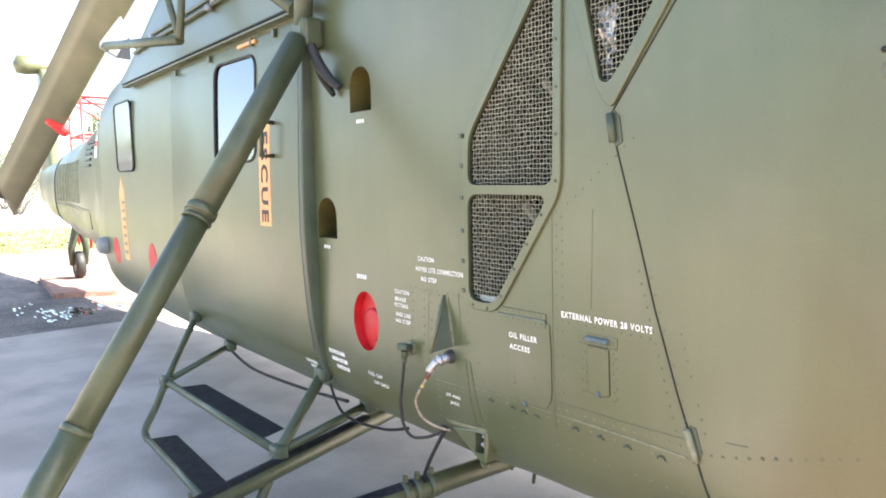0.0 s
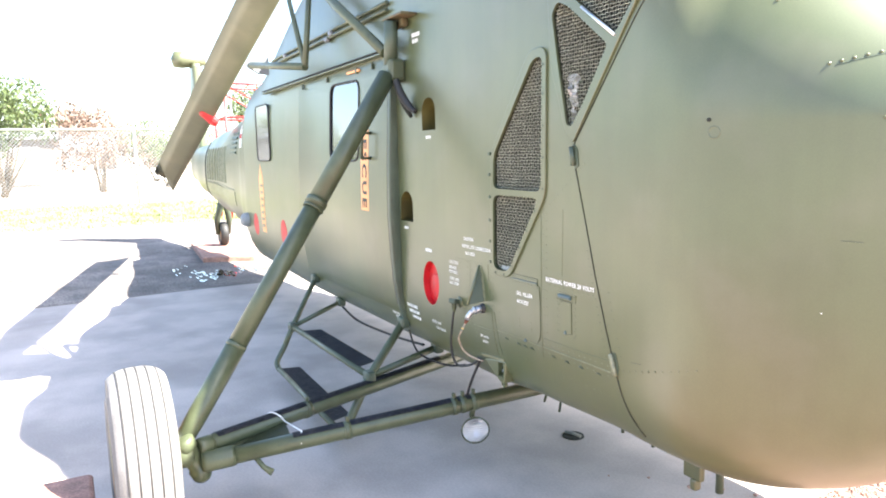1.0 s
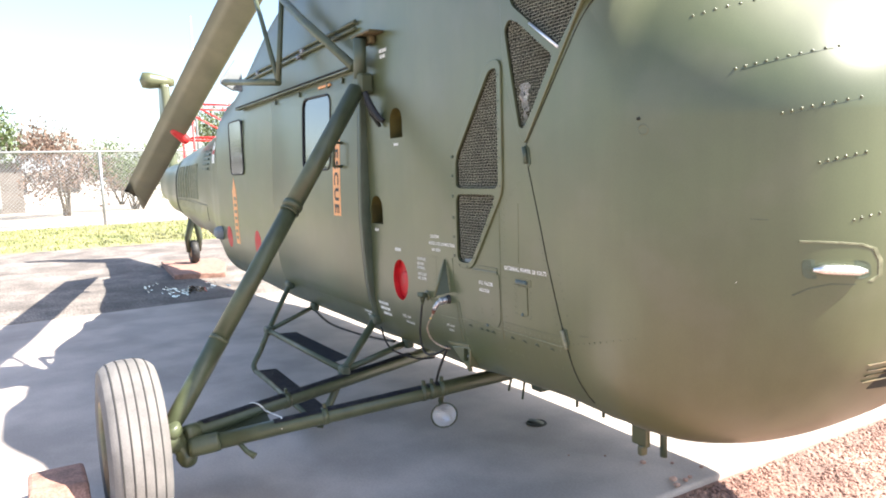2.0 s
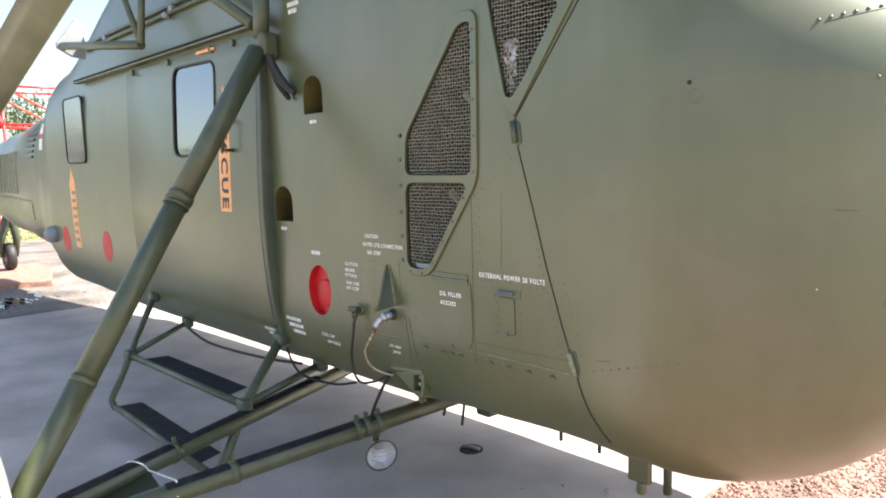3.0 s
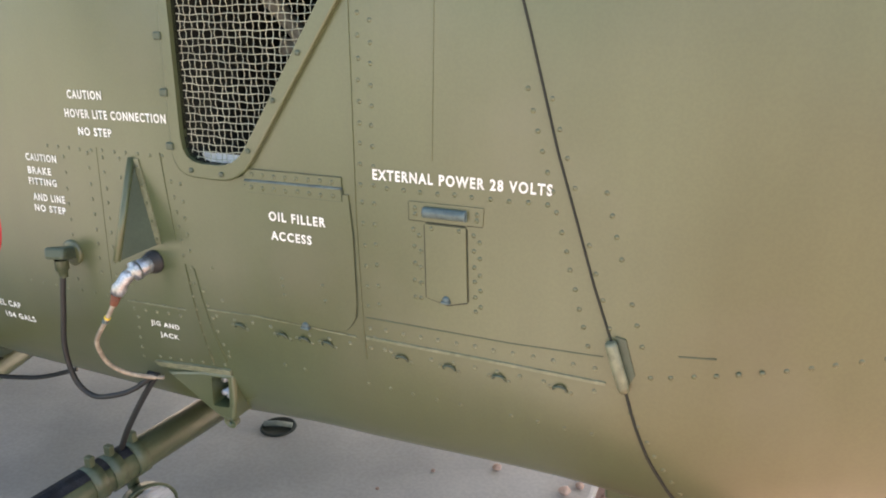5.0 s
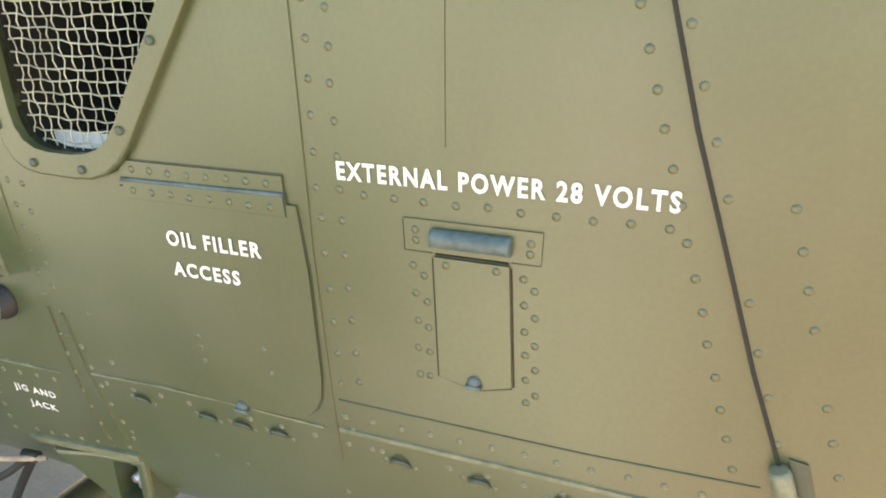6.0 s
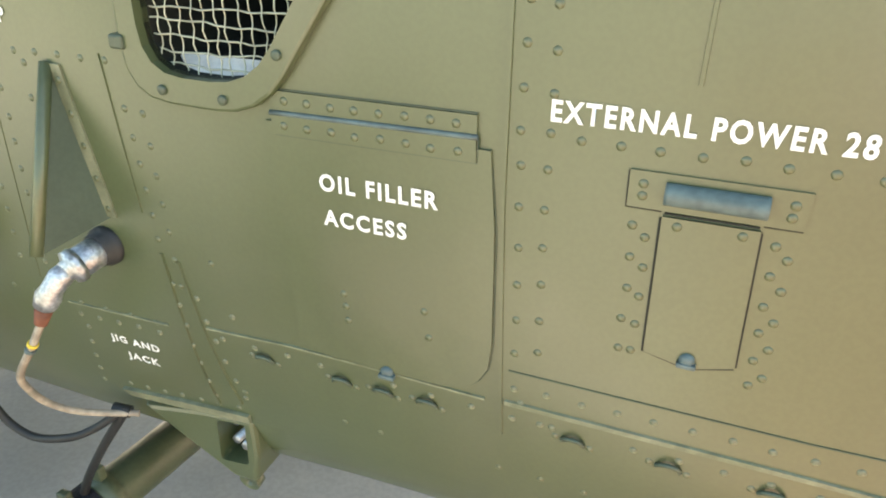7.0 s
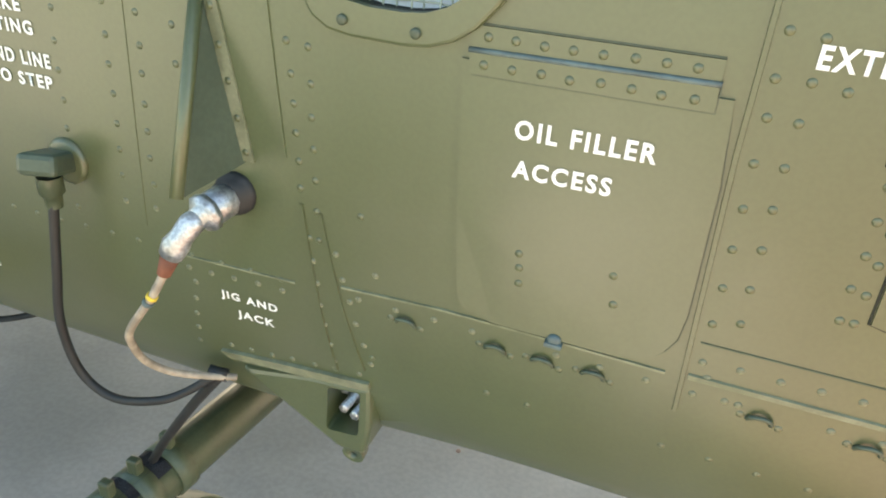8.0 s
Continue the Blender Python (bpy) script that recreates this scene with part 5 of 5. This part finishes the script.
part("nose_panel_line", seam([(0.879, 1.166), (0.914, 1.163)], 0.003, 0.0006), M["paint_dark"], helicopter)
vent = part("nose_vent", plate([(1.004, 0.672), (1.045, 0.664), (1.075, 0.775), (1.047, 0.775)], 0.003), M["gap"], helicopter, "dark louvred vent in the nose")
for k in range(5):
    part("vent_slat", seam([(1.008 + 0.007 * k, 0.685 + 0.018 * k), (1.048 + 0.005 * k, 0.678 + 0.018 * k)], 0.004, 0.007), M["stain"], vent)
bm = bmesh.new()
q, n = skin(0.616, 1.447, 0.0)
lathe(bm, [(0, 0.0050), (0.005, 0.0045), (0.005, 0.0003)], q, n, 10)
part("nose_stud", bm, M["gap"], helicopter)
bm = bmesh.new()
q, n = skin(0.628, 1.416, 0.0)
lathe(bm, [(-0.001, 0.017), (0.0010, 0.016), (0.0010, 0.012), (-0.001, 0.011)], q, n, 20)
part("nose_ring", bm, M["paint"], helicopter)
part("paint_chip", plate(oval(0.853, 0.996, 0.0014, 0.0014, 8), 0.0008), M["white"], helicopter)


# ---- ground things ----
tail_board = slab("tail_board", "reddish-brown board under the tail wheel", [(-9.93, -0.50), (-8.02, -0.64), (-7.76, -0.02), (-9.00, 0.30), (-9.80, 0.32)], -0.03, 0.055, M["wood"], "board")
tail_board["kind"] = "thing"
slab("road", "old dark asphalt strip behind the pad", [(-14.5, -3.0), (-5.96, -3.0), (-5.98, 4.0), (-14.5, 4.0)], -0.06, -0.012, M["asphalt"], "road", 0.004)


def puddle():
    bm = bmesh.new()
    rnd = random.Random(4)
    spots = [(-6.95 + rnd.gauss(0, 0.22), -0.60 + rnd.gauss(0, 0.20), rnd.uniform(0.03, 0.13), rnd.uniform(0.010, 0.035)) for _ in range(46)]
    spots += [(-7.35 + rnd.gauss(0, 0.25), -1.0 + rnd.gauss(0, 0.12), rnd.uniform(0.04, 0.10), rnd.uniform(0.008, 0.02)) for _ in range(12)]
    for cx, cy, rx, ry in spots:
        ring = [bm.verts.new((cx + rx * math.cos(a) * rnd.uniform(0.6, 1.15), cy + ry * math.sin(a) * rnd.uniform(0.6, 1.15), -0.008)) for a in [k * 2 * math.pi / 14 for k in range(14)]]
        bm.faces.new(ring)
    tagged(part("puddle", bm, M["water"]), "shallow rain puddles mirroring the bright sky", "puddle", kind="structure")


puddle()

# tie-down point in the pad: a dark pocket with a bar across it
tie = tagged(new("tie_down_ring"), "round steel tie-down pocket with a crossbar in the concrete", "tie-down ring")
bm = bmesh.new()
lathe(bm, [(0.0035, 0.0), (0.0035, 0.045), (0.005, 0.046), (0.005, 0.052), (0.0, 0.054)], (-0.769, -0.137, 0.0), (0, 0, 1), 28)
part("pocket", bm, M["gap"], tie)
bm = bmesh.new()
tube(bm, [(-0.810, -0.150, 0.010), (-0.770, -0.137, 0.014), (-0.728, -0.124, 0.010)], 0.008, 10)
part("crossbar", bm, M["pipe"], tie)


def pebble(name, x, y, r, z=0.0):
    bm = bmesh.new()
    bmesh.ops.create_icosphere(bm, subdivisions=2, radius=r)
    for v in bm.verts:
        v.co *= 1 + 0.25 * noise.noise(v.co * (2.2 / r) + Vector((x * 9, y * 7, 0)))
        v.co.z *= 0.6
    low = min(v.co.z for v in bm.verts)
    bmesh.ops.translate(bm, vec=(x, y, z - low - r * 0.05), verts=bm.verts)
    return tagged(part(name, bm, M["gravel"], smooth=True), "small tan stone lying on the concrete", "stone", group="stones on the pad")


rnd = random.Random(11)
for x, y, r in ((-0.095, -0.072, 0.013), (-0.02, 0.03, 0.008), (0.10, -0.10, 0.016), (0.13, -0.06, 0.012), (0.12, -0.02, 0.010), (0.145, -0.13, 0.014), (0.08, 0.10, 0.009), (-0.25, -0.15, 0.006), (-0.35, -0.28, 0.005)):
    pebble("stone", x, y, r)


def gravel():
    """Loose crushed stones round the pad's front end."""
    rnd = random.Random(3)
    base = bmesh.new()
    bmesh.ops.create_icosphere(base, subdivisions=1, radius=1.0)
    bv = [v.co.copy() for v in base.verts]
    bf = [[v.index for v in f.verts] for f in base.faces]
    base.free()
    verts, faces = [], []
    def put(x, y, r):
        q = Euler((rnd.uniform(0, 6), rnd.uniform(0, 6), rnd.uniform(0, 6))).to_matrix()
        s = (rnd.uniform(0.7, 1.3), rnd.uniform(0.6, 1.1), rnd.uniform(0.45, 0.8))
        k = len(verts)
        jit = [rnd.uniform(0.8, 1.2) for _ in bv]
        for c, j in zip(bv, jit):
            p = q @ Vector((c.x * s[0], c.y * s[1], c.z * s[2])) * (r * j)
            verts.append((x + p.x, y + p.y, -0.028 + r * 0.35 + p.z))
        faces.extend([[i + k for i in f] for f in bf])
    for _ in range(24000):
        x, y = 0.19 + abs(rnd.gauss(0, 0.75)), rnd.uniform(-1.1, 2.6)
        put(x, y, rnd.uniform(0.005, 0.0115))
    for _ in range(6000):
        x, y = rnd.uniform(0.19, 5.0), rnd.uniform(-3.5, 5.0)
        put(x, y, rnd.uniform(0.007, 0.015))
    me = bpy.data.meshes.new("gravel")
    me.from_pydata(verts, [], faces)
    me.materials.append(M["gravel"])
    tagged(new("gravel", me), "loose reddish-tan crushed gravel beside the pad", "gravel", kind="stuff")


gravel()
slab("gravel_bed", "reddish gravel bed round the pad's front end", [(0.175, -9.0), (9.0, -9.0), (9.0, 9.0), (0.165, 9.0)], -0.10, -0.024, M["gravel"], "gravel bed", 0.0)

# wheel chocks
chock = tagged(new("wheel_chock"), "weathered timber wheel chock with a grey metal bar", "chock")
bm = bmesh.new()
prism(bm, [(-0.98, 0.0), (-0.60, 0.0), (-0.61, 0.22), (-0.68, 0.265), (-0.96, 0.24)], -2.41, -2.22)
bmesh.ops.bevel(bm, geom=list(bm.edges), offset=0.015, segments=2, affect="EDGES", profile=0.5)
part("block", bm, M["wood"], chock)
rod("bar", [(-0.585, -2.33, 0.250), (-0.575, -2.29, 0.12), (-0.560, -2.25, 0.0)], 0.022, M["steel"], chock, 12)
keg = tagged(new("white_chock"), "short round white-painted chock block with rust spots", "chock")
bm = bmesh.new()
lathe(bm, [(0.0, 0.001), (0.0, 0.128), (0.19, 0.130), (0.222, 0.118), (0.232, 0.09), (0.236, 0.001)], (-0.40, -2.112, 0.0), (0.0, 0, 1), 32)
part("block", bm, M["chipped"], keg)


def meadow():
    bm = bmesh.new()
    rnd = random.Random(8)
    verts, faces = [], []
    for _ in range(16000):
        x, y = rnd.uniform(-23.5, -14.6), rnd.uniform(-9, 9)
        h, a = rnd.uniform(0.03, 0.09), rnd.uniform(0, 6.28)
        dx, dy = math.cos(a) * 0.02, math.sin(a) * 0.02
        k = len(verts)
        verts += [(x - dx, y - dy, -0.03), (x + dx, y + dy, -0.03), (x + rnd.uniform(-0.04, 0.04), y + rnd.uniform(-0.04, 0.04), -0.03 + h)]
        faces.append((k, k + 1, k + 2))
    bm.free()
    me = bpy.data.meshes.new("grass")
    me.from_pydata(verts, [], faces)
    me.materials.append(M["grass"])
    tagged(new("grass", me), "short dry green-yellow grass", "grass", kind="stuff")


meadow()
slab("lawn", "dry yellow-green lawn behind the pad", [(-23.6, -16), (-14.55, -12), (-14.55, 12), (-23.6, 16)], -0.05, -0.020, M["grass"], "lawn", 0.0)


def fence():
    """Chain-link fence with a top rail and posts."""
    ob = tagged(new("chain_link_fence"), "galvanised chain-link fence with a pale top rail", "fence")
    x = -24.0
    for k in range(9):
        rod("post", [(x, -24 + 6 * k, -0.1), (x, -24 + 6 * k, 2.42)], 0.045, M["fence"], ob, 10)
    rod("top_rail", [(x, -24, 2.40), (x, 24, 2.40)], 0.035, M["fence"], ob, 8)
    rod("bottom_rail", [(x, -24, 0.08), (x, 24, 0.08)], 0.03, M["fence"], ob, 8)
    verts, faces = [], []
    p = 0.11
    for s in (1, -1):
        y = -26.0
        while y < 24:
            k = len(verts)
            y0, y1 = y, y + s * 2.3
            w = 0.007
            verts += [(x, y0 - w, 0.06), (x, y0 + w, 0.06), (x, y1 + w, 2.38), (x, y1 - w, 2.38)]
            faces.append((k, k + 1, k + 2, k + 3))
            y += p
    me = bpy.data.meshes.new("wire_netting")
    me.from_pydata(verts, [], faces)
    me.materials.append(M["fence"])
    net = new("wire_netting", me)
    net.parent = ob


fence()


def shrub(name, x, y, h, w, mat, label, seed, trunk=0.3):
    rnd = random.Random(seed)
    ob = tagged(new(name), label, "tree" if h > 4 else "shrub")
    bm = bmesh.new()
    for k in range(7):
        a = rnd.uniform(0, 6.28)
        tip = Vector((x + math.cos(a) * w * rnd.uniform(0.1, 0.35), y + math.sin(a) * w * rnd.uniform(0.1, 0.35), h * rnd.uniform(0.5, 0.85)))
        base = Vector((x + rnd.uniform(-0.1, 0.1), y + rnd.uniform(-0.1, 0.1), -0.05))
        tube(bm, [base, base.lerp(tip, 0.4) + Vector((rnd.uniform(-0.1, 0.1), rnd.uniform(-0.1, 0.1), 0)), tip], [0.05 * h / 3, 0.03 * h / 3, 0.008], 6)
    part("trunk", bm, M["bark"], ob)
    verts, faces = [], []
    lumps = [(Vector((x + rnd.uniform(-1, 1) * w * 0.36, y + rnd.uniform(-1, 1) * w * 0.36, h * rnd.uniform(0.3, 0.85))), rnd.uniform(0.14, 0.26) * w) for _ in range(16)]
    for c, r in lumps:
        for _ in range(260):
            d = Vector((rnd.gauss(0, 1), rnd.gauss(0, 1), rnd.gauss(0, 0.8))).normalized() * r * rnd.uniform(0.55, 1.08)
            p = c + d
            if p.z < 0.05:
                continue
            q = Euler((rnd.uniform(0, 6), rnd.uniform(0, 6), rnd.uniform(0, 6))).to_matrix()
            s = 0.055 * max(1.0, h / 3) * rnd.uniform(0.7, 1.4)
            k = len(verts)
            verts += [tuple(p + q @ Vector(v) * s) for v in ((-1, 0, 0), (0, -0.5, 0.1), (1.2, 0, 0), (0, 0.5, 0.1))]
            faces.append((k, k + 1, k + 2, k + 3))
    me = bpy.data.meshes.new("crown")
    me.from_pydata(verts, [], faces)
    me.materials.append(mat)
    crown = new("crown", me)
    crown.parent = ob


shrub("shrub", -33, -4.4, 5.0, 4.6, M["leaf"], "dense dark-green shrub behind the fence", 1)
shrub("shrub", -34, -0.6, 4.0, 4.4, M["leaf_brown"], "brownish bare shrub behind the fence", 2)
shrub("shrub", -37, 2.6, 3.4, 4.5, M["leaf"], "low yellow-green shrub behind the fence", 3)
shrub("tree", -60, 14.0, 7.5, 7.0, M["leaf"], "broad green tree in the distance", 4)
shrub("tree", -62, -18.0, 6.5, 8.0, M["leaf"], "rounded green tree in the distance", 5)
shrub("shrub", -46, 3.0, 3.4, 4.5, M["leaf_brown"], "dry brown shrub behind the fence", 6)
shrub("tree", -31, -12.5, 3.3, 5.0, M["leaf"], "full green tree at the edge of the yard", 9)
shrub("tree", -36, -17.0, 3.6, 5.5, M["leaf"], "round green tree at the edge of the yard", 10)
shrub("tree", -52, -27.0, 4.2, 6.0, M["leaf"], "tall green tree at the edge of the yard", 12)
shrub("tree", -22, -28.0, 3.2, 5.0, M["leaf"], "leafy green tree at the edge of the yard", 13)
shrub("tree", 2, -34.0, 4.2, 6.0, M["leaf"], "leafy green tree across the yard", 14)
shrub("shrub", -44, 10.0, 4.0, 5.0, M["leaf"], "green shrub behind the fence", 7)


def shed():
    ob = tagged(new("shed"), "low white building with a grey pitched roof", "building")
    bm = bmesh.new()
    box(bm, -52, 0.5, 1.1, 4, 9, 2.3)
    part("wall", bm, M["whitewash"], ob)
    bm = bmesh.new()
    prism(bm, [(-54.4, 2.2), (-49.6, 2.2), (-52, 3.3)], -4.4, 5.4)
    part("roof", bm, M["roof"], ob)
    for y in (-2.5, 0.5, 3.5):
        bm = bmesh.new()
        box(bm, -49.97, y, 1.3, 0.06, 1.1, 0.9, 0.01)
        part("window", bm, M["pane"], ob)


shed()


def red_stand():
    """Red tubular work stand behind the tail."""
    ob = tagged(new("work_stand"), "red tubular steel work stand behind the tail", "stand")
    x0, x1, y0, y1 = -16.0, -14.8, 1.15, 2.5
    for x in (x0, x1):
        for y in (y0, y1):
            rod("leg", [(x, y, -0.03), (x, y, 3.05)], 0.03, M["redpaint"], ob, 8)
        for z in (1.5, 2.3, 3.05):
            rod("rail", [(x, y0, z), (x, y1, z)], 0.025, M["redpaint"], ob, 8)
        rod("brace", [(x, y0, 1.5), (x, y1, 2.3)], 0.02, M["redpaint"], ob, 8)
        rod("brace", [(x, y1, 2.3), (x, y0, 3.05)], 0.02, M["redpaint"], ob, 8)
    for y in (y0, y1):
        for z in (1.5, 2.3, 3.05):
            rod("rail", [(x0, y, z), (x1, y, z)], 0.025, M["redpaint"], ob, 8)


red_stand()


def far_wall():
    """Long low grey outbuilding behind the fence."""
    ob = tagged(new("outbuilding"), "long low grey-brown outbuilding behind the fence", "building")
    bm = bmesh.new()
    box(bm, -41.5, -8.2, 1.25, 3.0, 12.0, 2.6)
    part("wall", bm, M["drab"], ob)
    bm = bmesh.new()
    prism(bm, [(-43.3, 2.55), (-39.7, 2.55), (-39.7, 2.65), (-43.3, 2.95)], -14.4, -2.0)
    part("roof", bm, M["roof"], ob)
    for k in range(5):
        bm = bmesh.new()
        box(bm, -39.97, -13.0 + 2.3 * k, 1.2, 0.06, 1.2, 1.9, 0.01)
        part("door", bm, M["roof"], ob)
    pole = tagged(new("lamp_pole"), "slim grey pole far behind the tail", "pole")
    rod("shaft", [(-45, 7.6, -0.1), (-45, 7.65, 6.0), (-45, 7.7, 11.6)], [0.09, 0.07, 0.04], M["fence"], pole, 8)


far_wall()

# ---- rivets, last ----
def rivet_mesh(r=0.0032, h=0.0011, mat="paint"):
    bm = bmesh.new()
    rings = lathe(bm, [(-0.001, r * 1.05), (0.0001, r), (h * 0.6, r * 0.76), (h, r * 0.32)], (0, 0, 0), (0, 0, 1), 8)
    bm.faces.new(rings[-1]).smooth = True
    me = bpy.data.meshes.new("rivet")
    bm.to_mesh(me)
    bm.free()
    me.materials.append(M[mat])
    return me


NEAR, FAR = [], []


def row(x0, z0, x1, z1, pitch, big=True, skip=0.0, seed=1):
    rnd = random.Random(seed + int(1000 * abs(x0)) + int(1000 * z0))
    n = max(1, int(math.hypot(x1 - x0, z1 - z0) / pitch))
    for k in range(n + 1):
        if rnd.random() < skip:
            continue
        u = k / n
        (NEAR if big else FAR).append((x0 + (x1 - x0) * u + rnd.uniform(-0.0008, 0.0008), z0 + (z1 - z0) * u + rnd.uniform(-0.0008, 0.0008)))


row(-0.014, 1.19, -0.0172, 0.952, 0.0245)
row(-0.0165, 0.928, -0.0118, 0.782, 0.0245)
row(0.002, 1.18, 0.0012, 0.952, 0.0245)
row(0.001, 0.928, 0.005, 0.787, 0.0245)
row(0.021, 0.950, 0.232, 0.949, 0.0225)
row(0.205, 1.08, 0.290, 0.780, 0.0235)
row(-0.1915, 0.9512, -0.060, 0.9517, 0.0187)
row(-0.1916, 0.9332, -0.058, 0.9334, 0.0187)
row(0.0585, 0.900, 0.0605, 0.808, 0.019)
row(0.0670, 0.892, 0.0690, 0.808, 0.019)
row(0.1410, 0.900, 0.1440, 0.800, 0.018)
row(0.1490, 0.892, 0.1510, 0.808, 0.018)
row(0.0610, 0.9290, 0.0610, 0.9205, 0.02)
row(0.1450, 0.9290, 0.1450, 0.9205, 0.02)
row(0.084, 0.9045, 0.122, 0.9045, 0.02)
row(-0.343, 0.928, -0.3355, 0.814, 0.0225)
row(-0.3255, 0.926, -0.3205, 0.77, 0.0225)
row(-0.407, 0.945, -0.385, 0.835, 0.0225)
row(-0.510, 0.96, -0.520, 0.76, 0.024)
row(-0.478, 0.955, -0.486, 0.76, 0.024)
row(-0.443, 0.955, -0.455, 0.75, 0.026, skip=0.3)
row(-0.330, 0.770, -0.313, 0.64, 0.019)
row(-0.304, 0.760, -0.276, 0.65, 0.019)
row(-0.282, 0.800, -0.268, 0.75, 0.03)
row(-0.012, 0.7500, 0.300, 0.7530, 0.0245)
row(-0.005, 0.736, 0.010, 0.720, 0.018)
row(-0.012, 0.7200, 0.300, 0.7210, 0.031, skip=0.15)
row(-0.285, 0.722, -0.045, 0.7205, 0.032, skip=0.1)
row(-0.46, 0.706, -0.36, 0.709, 0.025, skip=0.2)
row(-0.43, 0.617, -0.29, 0.632, 0.022)
row(-0.455, 0.69, -0.470, 0.61, 0.020)
row(-0.153, 0.803, -0.150, 0.7775, 0.012)
row(-0.0836, 0.803, -0.0803, 0.780, 0.012)
row(0.365, 0.752, 0.60, 0.810, 0.024)
row(0.352, 0.790, 0.300, 0.97, 0.026, skip=0.15)
row(0.232, 1.07, 0.325, 0.775, 0.032, big=False, skip=0.2)
row(0.345, 0.70, 0.41, 0.58, 0.022, big=False)
row(-0.31, 0.66, 0.30, 0.655, 0.035, big=False, skip=0.4)
row(-0.60, 0.965, -0.33, 0.965, 0.024, big=False)
row(-0.565, 0.95, -0.580, 0.74, 0.024, big=False)
row(-0.70, 0.72, -0.36, 0.72, 0.03, big=False)
row(-1.08, 0.70, -1.055, 1.05, 0.03, big=False)
row(-1.035, 1.25, -0.98, 1.9, 0.03, big=False)
row(0.02, 1.21, 0.19, 1.34, 0.024, big=False)
for x, z in CLIPS:
    FAR += [(x - 0.0135, z + 0.001), (x + 0.0135, z - 0.003)]
# shiny rows on the nose door
NOSE = [(0.705 + 0.020 * k, 1.720 + 0.0062 * k) for k in range(9)] + [(0.834 + 0.0178 * k, 1.560 + 0.0049 * k) for k in range(10)] + [(0.935 + 0.0165 * k, 1.437 + 0.0046 * k) for k in range(8)] + [(0.997 + 0.0125 * k, 1.308 + 0.0046 * k) for k in range(6)] + [(1.047 + 0.0095 * k, 1.158 + 0.005 * k) for k in range(4)]
part("nose_seam", seam([(0.845, 1.557), (0.92, 1.578), (1.01, 1.606)], 0.004, 0.0012), M["paint_dark"], helicopter)
part("nose_seam", seam([(0.945, 1.432), (0.99, 1.445), (1.05, 1.464)], 0.003, 0.0008), M["paint_dark"], helicopter)
part("nose_seam", seam([(1.00, 1.303), (1.06, 1.326)], 0.003, 0.0008), M["paint_dark"], helicopter)
RIVET = rivet_mesh()
# lower rivets coloured paler, for wear and for the highlights on their heads
PALE_RIVET = rivet_mesh(0.0031, 0.0012, "paint_edge")
DOMED = rivet_mesh(0.0046, 0.0036)
for x, z in NOSE:
    p, n = skin(x, z, 0.0)
    ob = new("domed_rivet", DOMED)
    ob.parent = helicopter
    ob.matrix_basis = Matrix.Translation(p) @ n.to_track_quat("Z", "Y").to_matrix().to_4x4()
for x, z in NEAR:
    p, n = skin(x, z, 0.0016 if (0.05 < x < 0.155 and 0.912 < z < 0.937) or (-0.21 < x < -0.03 and z > 0.92) else 0.0)
    if 0.076 < x < 0.131 and 0.812 < z < 0.909:
        p = p + n * 0.0024
    if -0.414 < x < -0.377 and 0.827 < z < 0.958:
        p = p + n * 0.002
    if -0.20 < x < -0.04 and 0.74 < z < 0.925:
        p = p + n * 0.0026
    if -0.21 < x < -0.03 and z > 0.92:
        p = p + n * (0.0010 if z > 0.943 else 0.0024)
    ob = new("rivet", PALE_RIVET if z < 0.765 and x < 0.34 else RIVET)
    ob.parent = helicopter
    ob.matrix_basis = Matrix.Translation(p) @ n.to_track_quat("Z", "Y").to_matrix().to_4x4()
bm = bmesh.new()
verts, faces = [], []
src_v = [v.co.copy() for v in RIVET.vertices]
src_f = [list(f.vertices) for f in RIVET.polygons]
bm.free()
for x, z in FAR:
    p, n = skin(x, z, 0.0)
    q = n.to_track_quat("Z", "Y")
    k = len(verts)
    verts += [tuple(p + q @ v) for v in src_v]
    faces += [[i + k for i in f] for f in src_f]
me = bpy.data.meshes.new("riveting")
me.from_pydata(verts, [], faces)
me.materials.append(M["paint"])
far_rivets = new("riveting", me)
far_rivets.parent = helicopter
tagged(far_rivets, kind="stuff")
